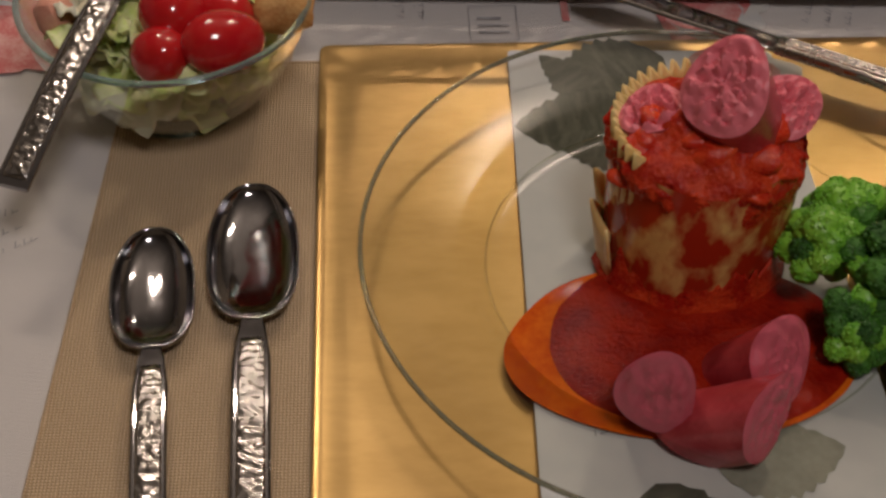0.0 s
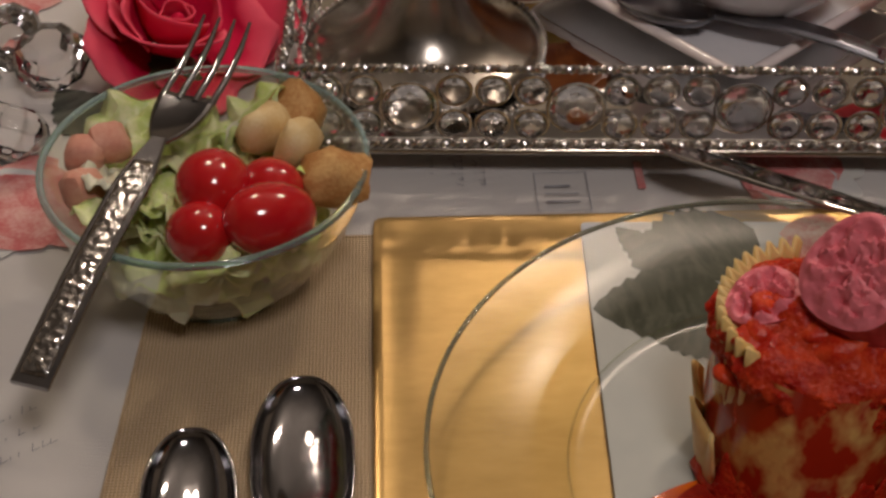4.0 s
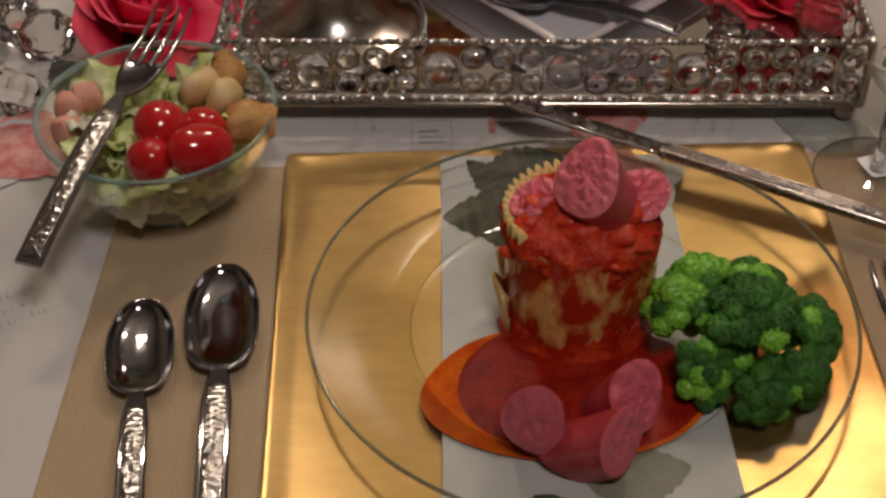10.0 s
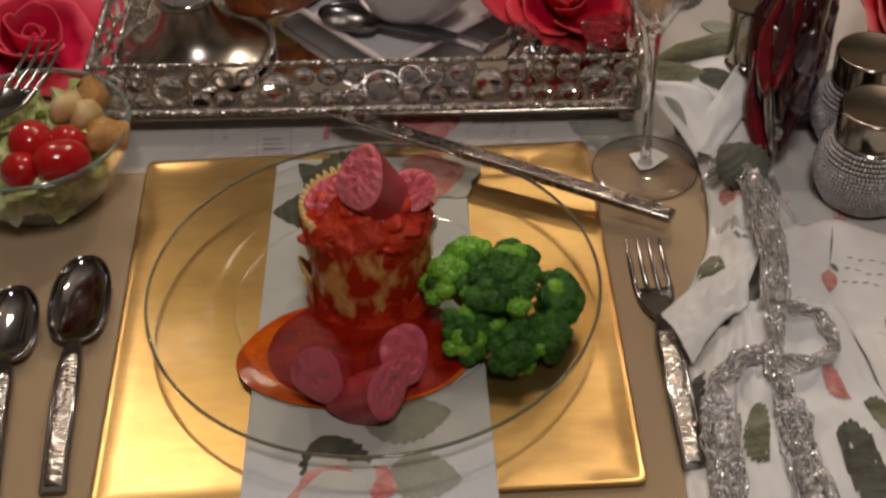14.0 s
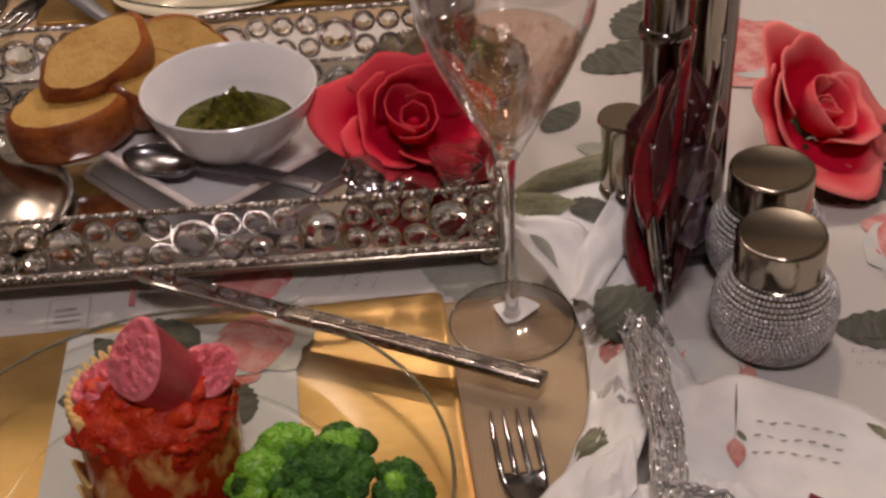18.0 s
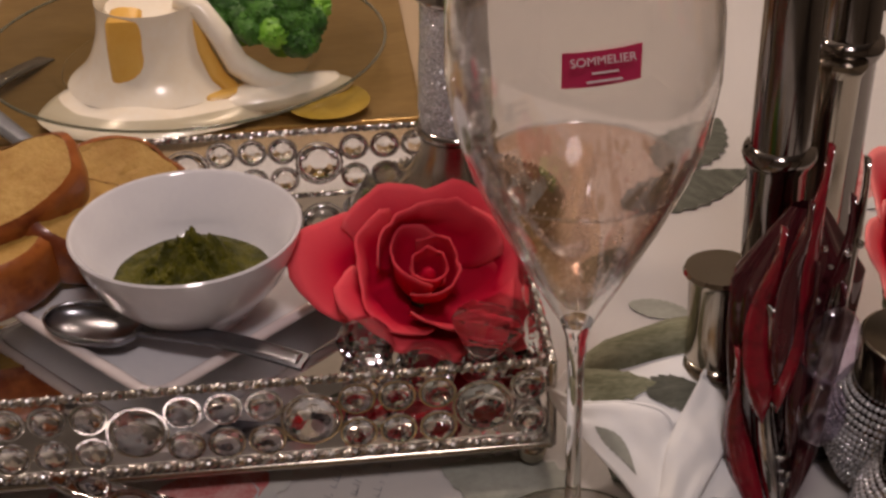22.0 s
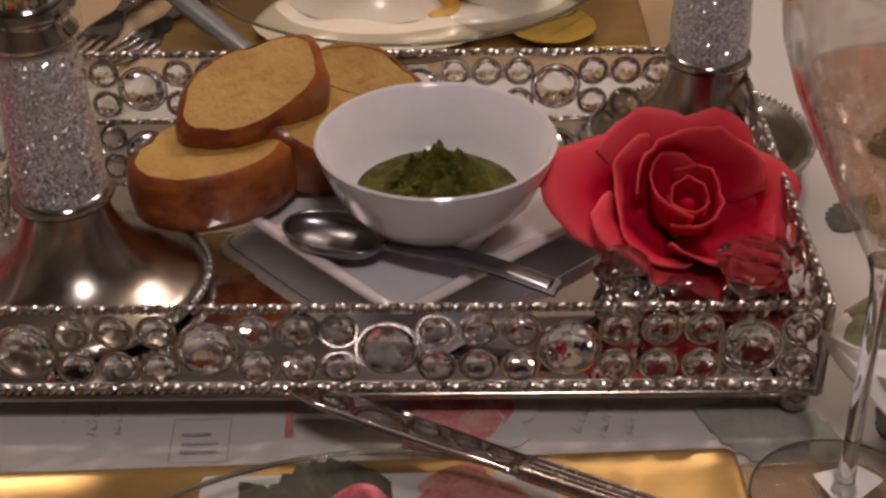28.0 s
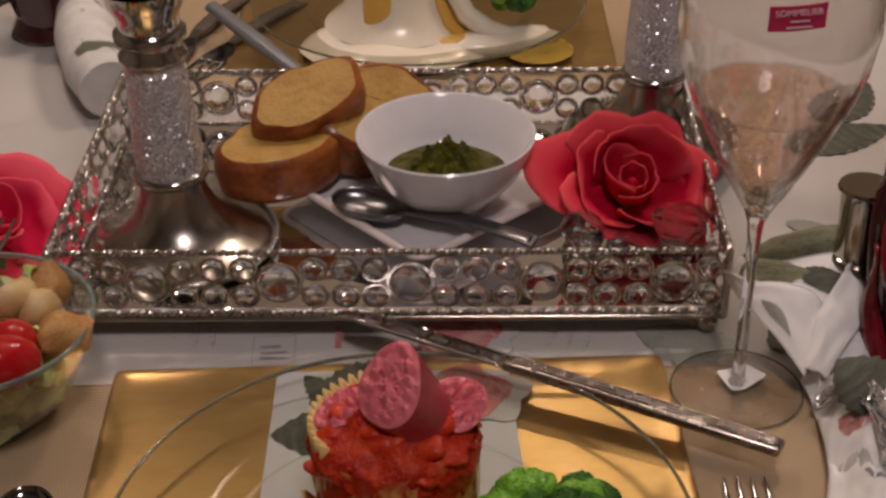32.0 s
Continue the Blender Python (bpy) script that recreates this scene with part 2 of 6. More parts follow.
M = dict(
    plaster=mat("plaster", (0.42, 0.37, 0.31), 0.9, scale=3, bump=0.2, bump_scale=60),
    ceiling=mat("dark_unseen_ceiling", (0.25, 0.24, 0.235), 0.9, scale=3, bump=0.2, bump_scale=60),
    dark_wood=mat("dark_wood", (0.06, 0.03, 0.018), 0.4, colour2=(0.10, 0.05, 0.03), scale=8, stretch=(1, 12, 1), bump=0.2),
    carpet=mat("carpet", (0.10, 0.085, 0.075), 0.95, scale=30, bump=0.6, bump_scale=400),
    cloth=woven("printed_cotton", (0.74, 0.70, 0.66), (0.62, 0.62, 0.64), 0.0007, 0.85, sheen=0.2, gap_tone=(0.64, 0.61, 0.58)),
    napkin=mat("napkin_linen", (0.80, 0.79, 0.76), 0.85, colour2=(0.72, 0.73, 0.74), scale=12, bump=0.25, bump_scale=1500, sheen=0.15),
    paper=mat("paper_napkin", (0.62, 0.64, 0.67), 0.8, colour2=(0.54, 0.57, 0.61), scale=15, bump=0.25, bump_scale=900),
    matting=woven("gold_matting", (0.93, 0.72, 0.46), (0.78, 0.60, 0.37), 0.0015, 0.45, 0.0, 0.0010, gap_tone=(0.42, 0.29, 0.155), sheen=0.15),
    gold=mat("gold_leaf", (0.51, 0.338, 0.130), 0.285, 0.80, (0.39, 0.250, 0.088), scale=11, mix=0.35, detail=3.0, stretch=(1, 2.5, 1)),
    glass=thin_glass("clear_glass", (0.955, 0.965, 0.93)),
    plate_glass=thin_glass("plate_glass", (0.86, 0.855, 0.80), (0.36, 0.36, 0.34), rough=0.16, ior=1.36),
    glass_rim=mat("glass_edge", (0.36, 0.34, 0.24), 0.08, 0.0, (0.24, 0.28, 0.22), transmission=0.7, ior=1.5),
    bowl_rim=mat("bowl_edge", (0.55, 0.75, 0.74), 0.06, 0.0, (0.5, 0.7, 0.7), transmission=0.85, ior=1.5),
    crystal=mat("cut_crystal", (0.96, 0.96, 0.97), 0.015, 0.0, (0.93, 0.94, 0.97), transmission=1.0, ior=1.52),
    bead_glass=mat("cut_bead_glass", (1.0, 0.995, 0.985), 0.03, 0.0, (0.97, 0.97, 0.97), transmission=1.0, ior=1.38),
    silver=mat("polished_steel", (0.31, 0.305, 0.315), 0.07, 1.0, (0.29, 0.285, 0.29), scale=30, rough2=0.11),
    hammered=mat("hammered_steel", (0.50, 0.48, 0.455), 0.20, 1.0, (0.45, 0.43, 0.41), scale=30, bump=0.9, bump_scale=330, detail=0.3, dist=0.0012),
    dull_steel=mat("dull_steel", (0.26, 0.26, 0.28), 0.26, 1.0, (0.23, 0.23, 0.25), scale=20, mix=0.2),
    foot_silver=mat("tarnished_silver", (0.44, 0.40, 0.355), 0.25, 1.0, (0.38, 0.345, 0.30), scale=14, rough2=0.19),
    knife_steel=mat("worn_knife_steel", (0.38, 0.335, 0.30), 0.20, 1.0, (0.36, 0.32, 0.285), scale=20, mix=0.0, bump=0.04, bump_scale=300, rough2=0.30),
    blade_steel=mat("mirror_polished_blade", (0.50, 0.475, 0.46), 0.035, 1.0, (0.46, 0.44, 0.425), scale=20, mix=0.0),
    wire=mat("silver_wire", (0.62, 0.60, 0.58), 0.26, 1.0, (0.42, 0.40, 0.37), scale=60),
    chrome=mat("chrome", (0.52, 0.495, 0.465), 0.09, 1.0, (0.46, 0.44, 0.42), scale=20, rough2=0.13),
    dark_chrome=mat("dark_chrome", (0.24, 0.215, 0.20), 0.08, 1.0, (0.20, 0.185, 0.17), scale=14, rough2=0.13),
    nickel=mat("aged_nickel", (0.40, 0.355, 0.29), 0.13, 1.0, (0.37, 0.33, 0.27), scale=9, mix=0.2, rough2=0.17),
    mirror=mat("mirror", (0.80, 0.80, 0.79), 0.015, 1.0, (0.78, 0.78, 0.77)),
    glit=glitter("silver_glitter", (0.96, 0.96, 1.0), 950, 0.20, 1.1),
    strass=glitter("rhinestone_silver", (0.97, 0.97, 1.0), 620, 0.14, 0.9),
    ribbon=glitter("silver_tinsel", (0.86, 0.84, 0.83), 600, 0.25, 1.2),
    ceramic=mat("white_porcelain", (0.72, 0.71, 0.73), 0.12, 0, (0.68, 0.67, 0.70), coat=0.5),
    lip=mat("glazed_lip", (0.80, 0.72, 0.70), 0.14, 0, (0.74, 0.66, 0.65), coat=0.5),
    crust=mat("bread_crust", (0.17, 0.034, 0.006), 0.30, 0, (0.34, 0.098, 0.016), scale=30, mix=0.7, bump=0.6, bump_scale=130, coat=0.35, rough2=0.45),
    crumb=mat("bread_crumb", (0.45, 0.275, 0.066), 0.6, 0, (0.35, 0.185, 0.034), scale=45, mix=0.5, bump=0.9, bump_scale=380, dist=0.001),
    pesto=mat("green_pesto", (0.032, 0.034, 0.002), 0.35, 0, (0.085, 0.080, 0.006), scale=120, mix=0.7, bump=1.0, bump_scale=420, dist=0.0015, ior=1.22),
    sauce=mat("tomato_sauce", (0.34, 0.012, 0.005), 0.16, 0, (0.54, 0.050, 0.012), scale=90, mix=0.7, bump=1.0, bump_scale=430, ior=1.30, dist=0.0013, rough2=0.34),
    pool=mat("thin_tomato_sauce", (0.19, 0.005, 0.002), 0.08, 0, (0.30, 0.014, 0.003), scale=60, mix=0.6, bump=0.9, bump_scale=420, ior=1.28, dist=0.0010, rough2=0.22),
    chunk=mat("tomato_chunk", (0.44, 0.018, 0.006), 0.14, 0, (0.58, 0.060, 0.014), scale=110, mix=0.7, bump=0.9, bump_scale=380, ior=1.33, dist=0.001, rough2=0.3),
    oil=mat("orange_sauce_oil", (0.62, 0.13, 0.008), 0.10, 0, (0.46, 0.055, 0.005), scale=50, mix=0.5, bump=0.2, bump_scale=150, ior=1.22),
    pasta=stained("sauced_pasta", (0.74, 0.47, 0.15), (0.37, 0.024, 0.005), 70, 0.432, 0.20, 0.085, 5.1, (1, 1, 0.62), bump=0.5),
    ruffle=mat("pasta_ruffle", (0.74, 0.55, 0.24), 0.35, 0, (0.66, 0.46, 0.17), scale=40, sss=0.1),
    sausage=mat("sausage_cut", (0.68, 0.150, 0.185), 0.42, 0, (0.72, 0.190, 0.220), scale=120, mix=0.1, bump=0.8, bump_scale=260, dist=0.0009, detail=3.0, coat=0.06),
    # darker, smoother cut face for the three slices in front of the roll
    sausage_wet=mat("darker_wet_sausage_cut", (0.50, 0.082, 0.115), 0.36, 0, (0.56, 0.112, 0.150), scale=45, mix=0.0, bump=0.35, bump_scale=160, dist=0.0006, detail=2.0, coat=0.12),
    casing=mat("sausage_casing", (0.30, 0.022, 0.030), 0.28, 0, (0.44, 0.060, 0.068), scale=60, bump=0.3, bump_scale=200, coat=0.2),
    broc=mat("broccoli_bud", (0.014, 0.070, 0.008), 0.36, 0, (0.060, 0.200, 0.020), scale=60, mix=0.6, bump=1.0, bump_scale=900, dist=0.001),
    broc_light=mat("pale_broccoli_green", (0.105, 0.330, 0.020), 0.38, 0, (0.22, 0.47, 0.045), scale=50, mix=0.6, bump=0.4, bump_scale=300),
    lettuce=mat("lettuce", (0.54, 0.67, 0.19), 0.35, 0, (0.78, 0.79, 0.45), scale=45, mix=0.7, bump=0.6, bump_scale=250, sss=0.1, per_object=0.15),
    lettuce_white=mat("lettuce_rib", (0.72, 0.70, 0.50), 0.35, 0, (0.68, 0.66, 0.52), scale=45, bump=0.5, bump_scale=250, sss=0.1),
    tomato=mat("tomato_skin", (0.42, 0.006, 0.012), 0.14, 0, (0.46, 0.016, 0.012), scale=30, coat=0.5),
    crouton=mat("crouton", (0.45, 0.21, 0.06), 0.7, 0, (0.62, 0.38, 0.14), scale=80, mix=0.7, bump=1.0, bump_scale=500, per_object=0.2),
    cheese=mat("pale_cheese", (0.58, 0.40, 0.17), 0.6, 0, (0.66, 0.52, 0.28), scale=80, bump=0.7, bump_scale=400),
    ham=mat("pink_flakes", (0.56, 0.24, 0.17), 0.6, 0, (0.64, 0.36, 0.26), scale=80, bump=0.8, bump_scale=400),
    petal=tinted("rose_petal", (0.50, 0.003, 0.030), (0.81, 0.120, 0.135), 0.7, 0.0),
    petal_pale=tinted("coral_rose_petal", (0.62, 0.008, 0.040), (0.95, 0.37, 0.33), 0.7, 0.0),
    petal_pink=tinted("pink_rose_petal", (0.58, 0.008, 0.055), (0.84, 0.15, 0.20), 0.7, 0.0),
    rose_leaf=mat("silk_leaf", (0.035, 0.055, 0.02), 0.6, 0, (0.06, 0.08, 0.03), scale=40, bump=0.3),
    print_leaf=mat("printed_leaf_ink", (0.060, 0.064, 0.050), 0.85, 0, (0.115, 0.12, 0.095), scale=45, mix=0.6, stretch=(1, 4, 1)),
    print_pale=mat("printed_pale_leaf", (0.27, 0.28, 0.24), 0.85, 0, (0.37, 0.38, 0.33), scale=40, mix=0.5),
    print_rose=mat("printed_rose_ink", (0.50, 0.13, 0.13), 0.85, 0, (0.62, 0.36, 0.33), scale=70, mix=0.6),
    print_ink=mat("printed_script_ink", (0.22, 0.22, 0.25), 0.85, 0, (0.42, 0.42, 0.44), scale=160),
    print_shade=mat("printed_wash", (0.46, 0.48, 0.50), 0.85, 0, (0.58, 0.57, 0.52), scale=10, mix=0.4),
    wine=thin_glass("rose_wine", (0.935, 0.79, 0.705), rough=0.02, ior=1.42),
    stem_glass=thin_glass("wine_glass_wall", (0.975, 0.965, 0.955), rough=0.01, ior=1.75),
    tag_paper=mat("tag_paper", (0.70, 0.70, 0.68), 0.6, 0, (0.62, 0.63, 0.63), scale=40),
    olive_print=mat("printed_olive_leaf", (0.105, 0.110, 0.062), 0.85, 0, (0.24, 0.245, 0.165), scale=38, mix=0.6, stretch=(1, 3, 1)),
    bud_print=mat("printed_bud", (0.50, 0.16, 0.15), 0.85, 0, (0.60, 0.36, 0.31), scale=90, mix=0.6),
    wine_print=mat("printed_dark_bud", (0.13, 0.012, 0.025), 0.85, 0, (0.22, 0.03, 0.04), scale=90, mix=0.6),
    bubble=mat("wine_bubble", (0.92, 0.85, 0.78), 0.05, 0, (0.95, 0.9, 0.85), coat=1.0),
    label_red=mat("red_label", (0.50, 0.02, 0.09), 0.5, 0, (0.46, 0.02, 0.08)),
    label_white=mat("label_print", (0.75, 0.66, 0.66), 0.6),
    dark_glass=mat("dark_red_glass", (0.035, 0.006, 0.009), 0.05, 0, (0.06, 0.01, 0.013), scale=20, coat=1.0),
    red_strand=mat("red_glass_strand", (0.24, 0.008, 0.018), 0.08, 0, (0.08, 0.005, 0.009), scale=30, coat=0.8),
    violet_drop=thin_glass("violet_glass", (0.88, 0.83, 0.93), (0.95, 0.9, 1.0), rough=0.03, ior=1.75),
    black=mat("black_enamel", (0.02, 0.018, 0.018), 0.2, 0, (0.03, 0.028, 0.026), coat=0.5),
    cream=mat("cream_sauce", (0.88, 0.82, 0.70), 0.22, 0, (0.85, 0.76, 0.60), scale=30, bump=0.3, bump_scale=120, coat=0.3),
    butter=mat("melted_butter", (0.44, 0.30, 0.05), 0.12, 0, (0.36, 0.23, 0.035), scale=30, ior=1.4),
    cheddar=mat("melted_cheddar", (0.76, 0.47, 0.11), 0.3, 0, (0.72, 0.40, 0.07), scale=30, bump=0.3, coat=0.3),
    steel_blue=mat("grey_handle", (0.28, 0.29, 0.31), 0.3, 0.6, (0.24, 0.25, 0.27)),
)

# ---- mesh helpers ----


def lathe(profile, n=32):
    """Faces of a profile of (radius, height), turned about z."""
    v, f = [], []
    for r, z in profile:
        for k in range(n):
            a = 2 * math.pi * k / n
            v.append((r * math.cos(a), r * math.sin(a), z))
    for i in range(len(profile) - 1):
        for k in range(n):
            q = (k + 1) % n
            f.append((i * n + k, i * n + q, (i + 1) * n + q, (i + 1) * n + k))
    return v, f


def tube(path, radius, n=8, flat=1.0):
    """A closed sweep along points; radius may be one number or one a point; flat squeezes it upright."""
    v, f = [], []
    pts = [Vector(p) for p in path]
    side = None
    for i, p in enumerate(pts):
        d = (pts[min(i + 1, len(pts) - 1)] - pts[max(i - 1, 0)]).normalized()
        if side is None:
            side = d.cross(Vector((0, 0, 1)))
            side = side.normalized() if side.length > 1e-4 else Vector((1, 0, 0))
        side = (side - d * side.dot(d)).normalized()
        up = side.cross(d)
        r = radius[i] if isinstance(radius, (list, tuple)) else radius
        for k in range(n):
            a = 2 * math.pi * k / n
            v.append(tuple(p + side * (r * math.cos(a)) + up * (r * flat * math.sin(a))))
    for i in range(len(pts) - 1):
        for k in range(n):
            q = (k + 1) % n
            f.append((i * n + k, i * n + q, (i + 1) * n + q, (i + 1) * n + k))
    f.append(tuple(reversed(range(n))))
    f.append(tuple(range((len(pts) - 1) * n, len(pts) * n)))
    return v, f


def sheet(fn, nu, nv, wrap=False):
    """A grid of fn(u, v), u and v from 0 to 1."""
    v = [tuple(fn(i / (nu if wrap else nu - 1), j / (nv - 1))) for i in range(nu) for j in range(nv)]
    f = []
    for i in range(nu if wrap else nu - 1):
        for j in range(nv - 1):
            p = (i + 1) % nu
            f.append((i * nv + j, p * nv + j, p * nv + j + 1, i * nv + j + 1))
    return v, f


def ball(r, seg=12, rings=8, squash=(1, 1, 1), rough=0.0, freq=30.0, seed=0.0):
    """A ball whose surface is pushed in and out by noise."""
    v, f = [], []
    for i in range(rings + 1):
        th = math.pi * i / rings
        for k in range(seg):
            a = 2 * math.pi * k / seg
            p = Vector((math.sin(th) * math.cos(a), math.sin(th) * math.sin(a), math.cos(th)))
            q = r * (1 + rough * noise.noise(p * r * freq + Vector((seed, seed * 1.7, 3))))
            v.append((p.x * q * squash[0], p.y * q * squash[1], p.z * q * squash[2]))
    for i in range(rings):
        for k in range(seg):
            q = (k + 1) % seg
            f.append((i * seg + k, (i + 1) * seg + k, (i + 1) * seg + q, i * seg + q))
    return v, f


def join(*meshes):
    v, f = [], []
    for a, b in meshes:
        n = len(v)
        v += list(a)
        f += [tuple(i + n for i in face) for face in b]
    return v, f


def moved(mesh, m):
    return [tuple(m @ Vector(p)) for p in mesh[0]], mesh[1]


def block(sx, sy, sz, bevel=0.001, taper=1.0):
    """A box with rounded edges, standing on z = 0; taper scales its top."""
    bm = bmesh.new()
    bmesh.ops.create_cube(bm, size=1)
    for p in bm.verts:
        k = taper if p.co.z > 0 else 1
        p.co = Vector((p.co.x * sx * k, p.co.y * sy * k, (p.co.z + 0.5) * sz))
    bmesh.ops.bevel(bm, geom=list(bm.edges), offset=bevel, segments=2, affect="EDGES", profile=0.5)
    bm.verts.index_update()
    out = [tuple(p.co) for p in bm.verts], [tuple(q.index for q in face.verts) for face in bm.faces]
    bm.free()
    return out


def mesh_of(name, geo, material, smooth=True):
    me = bpy.data.meshes.new(name)
    me.from_pydata(geo[0], [], geo[1])
    me.materials.append(material)
    bm = bmesh.new()
    bm.from_mesh(me)
    bmesh.ops.remove_doubles(bm, verts=bm.verts, dist=1e-7)
    bmesh.ops.recalc_face_normals(bm, faces=bm.faces)
    bm.to_mesh(me)
    bm.free()
    if smooth:
        me.shade_smooth()
        me.set_sharp_from_angle(angle=radians(50))
    me.update()
    return me


def part(name, geo, material, parent=None, label="", m=None, smooth=True, thick=0.0):
    """One mesh object, under a thing or a part."""
    me = geo if isinstance(geo, bpy.types.Mesh) else mesh_of(name, geo, material, smooth)
    ob = new(name, me)
    ob.parent = parent
    if m is not None:
        ob.matrix_basis = m
    if label:
        tagged(ob, label=label)
    if thick:
        s = ob.modifiers.new("thickness", "SOLIDIFY")
        s.thickness, s.offset = thick, 0
    return ob


def thing(name, label, category, m=None, group="", kind=""):
    ob = new(name)
    ob.empty_display_size = 0.02
    if m is not None:
        ob.matrix_basis = m
    return tagged(ob, label=label, category=category, group=group, kind=kind)


def solo(name, geo, material, label, category, m=None, group="", kind="", smooth=True, thick=0.0):
    return tagged(part(name, geo, material, None, "", m, smooth, thick), label, category, group, kind)


def disc_rings(radius, fn, n=48, rings=10):
    """A filled disc whose height is fn(radius share, angle)."""
    v, f = [(0, 0, fn(0, 0))], []
    for i in range(1, rings + 1):
        for k in range(n):
            a = 2 * math.pi * k / n
            r = radius(a) if callable(radius) else radius
            v.append((r * i / rings * math.cos(a), r * i / rings * math.sin(a), fn(i / rings, a)))
    for k in range(n):
        f.append((0, 1 + k, 1 + (k + 1) % n))
    for i in range(rings - 1):
        for k in range(n):
            q = (k + 1) % n
            f.append((1 + i * n + k, 1 + (i + 1) * n + k, 1 + (i + 1) * n + q, 1 + i * n + q))
    return v, f


# ---- the room and the table ----
def slab(name, sx, sy, sz, m, material, label):
    return solo(name, block(sx, sy, sz, 0.01), material, label, "structure", m, kind="structure", smooth=False)


slab("floor", 4.4, 4.8, 0.1, pose(0, 0.3, -0.85), M["carpet"], "dark carpeted dining room floor")
# the ceiling is out of view; its dark tone keeps reflections in the steel dim
slab("ceiling", 4.4, 4.8, 0.1, pose(0, 0.3, 1.72), M["ceiling"], "unseen dark grey ceiling, toned to dim its reflections")
slab("wall_north", 4.4, 0.1, 2.6, pose(0, 2.65, -0.8), M["plaster"], "plain beige painted wall")
slab("wall_south", 4.4, 0.1, 2.6, pose(0, -2.05, -0.8), M["plaster"], "plain beige painted wall")
slab("wall_east", 0.1, 4.6, 2.6, pose(2.15, 0.3, -0.8), M["plaster"], "plain beige painted wall")
slab("wall_west", 0.1, 4.6, 2.6, pose(-2.15, 0.3, -0.8), M["plaster"], "plain beige painted wall")

TC = (0.10, 0.33)  # centre of the oval table
table = thing("dining_table", "oval dark wooden dining table under a printed cloth", "table", pose(TC[0], TC[1], 0))
part("tabletop", lathe([(0, -0.034), (0.60, -0.034), (0.612, -0.028), (0.612, -0.008), (0.605, -0.003), (0, -0.003)], 64), M["dark_wood"], table, "", Matrix.Diagonal((0.945, 1.148, 1, 1)))
part("pedestal", lathe([(0, -0.75), (0.26, -0.75), (0.25, -0.71), (0.07, -0.66), (0.05, -0.4), (0.08, -0.08), (0.16, -0.034), (0, -0.034)], 32), M["dark_wood"], table)


cv, cf = [(0, 0, 0)], []
NR, NA = 46, 160
for i in range(1, NR + 1):
    s = i / NR
    for k in range(NA):
        a = 2 * math.pi * k / NA
        if s <= 0.8:
            r, z = 0.617 * s / 0.8, 0.0
        else:
            drop = (s - 0.8) / 0.2
            r = 0.617 + 0.012 * min(drop * 6, 1) + 0.03 * drop * math.sin(a * 17) * drop
            z = -0.26 * drop
        z += 0.0004 * noise.noise(Vector((r * math.cos(a) * 12, r * math.sin(a) * 12, 0)))
        cv.append((r * math.cos(a) * 0.948, r * math.sin(a) * 1.15, z))
for k in range(NA):
    cf.append((0, 1 + k, 1 + (k + 1) % NA))
for i in range(NR - 1):
    for k in range(NA):
        q = (k + 1) % NA
        cf.append((1 + i * NA + k, 1 + (i + 1) * NA + k, 1 + (i + 1) * NA + q, 1 + i * NA + q))
cloth = solo("tablecloth", (cv, cf), M["cloth"], "cream cotton tablecloth printed with roses, leaves and script", "tablecloth", pose(TC[0], TC[1], 0), kind="structure")


def leaf_geo(length, width, teeth=9, fold=0.0):
    """A serrated leaf outline, filled, from the stem at the origin along +y."""
    left, right = [], []
    for i in range(teeth * 2 + 1):
        s = i / (teeth * 2)
        w = width * 0.5 * (math.sin(math.pi * s ** 0.8) ** 0.8) * (1.0 if i % 2 else 0.86)
        y = length * s
        left.append((-w, y, fold * w))
        right.append((w, y, fold * w))
    mid = [(0, length * i / (teeth * 2), 0) for i in range(teeth * 2 + 1)]
    n = teeth * 2 + 1
    v = left + mid + right
    f = []
    for i in range(n - 1):
        f.append((i, i + 1, n + i + 1, n + i))
        f.append((n + i, n + i + 1, 2 * n + i + 1, 2 * n + i))
    return v, f


def on_cloth(x, y, z=0.0009, turn=0.0, parent=None):
    px, py = (TC if parent is cloth else (0, 0))
    return pose(x - px, y - py, z, 0, 0, turn)


def print_leaf(parent, x, y, z, length, width, turn, pale=False):
    ink = M["print_pale" if pale else "print_leaf"]
    part("printed_leaf", leaf_geo(length, width), ink, parent, "", on_cloth(x, y, z, turn, parent), smooth=False)


def print_rose(parent, x, y, z, r, seed=1):
    rnd = random.Random(seed)
    for k in range(9):
        a, d = k * 2.4, r * 0.09 * k
        pr = r * (0.62 - 0.03 * k)
        out = [(pr * (1 + 0.18 * math.sin(3 * t + k)) * math.cos(t), pr * (1 + 0.15 * math.cos(2 * t + k)) * math.sin(t), 0) for t in [2 * math.pi * j / 14 for j in range(14)]]
        part("printed_petal", (out, [tuple(range(14))]), M["print_rose" if (k + seed) % 3 else "print_shade"], parent, "",
             on_cloth(x + d * math.cos(a), y + d * math.sin(a), z + 0.00012 * (8 - k), rnd.uniform(0, 360), parent), smooth=False)


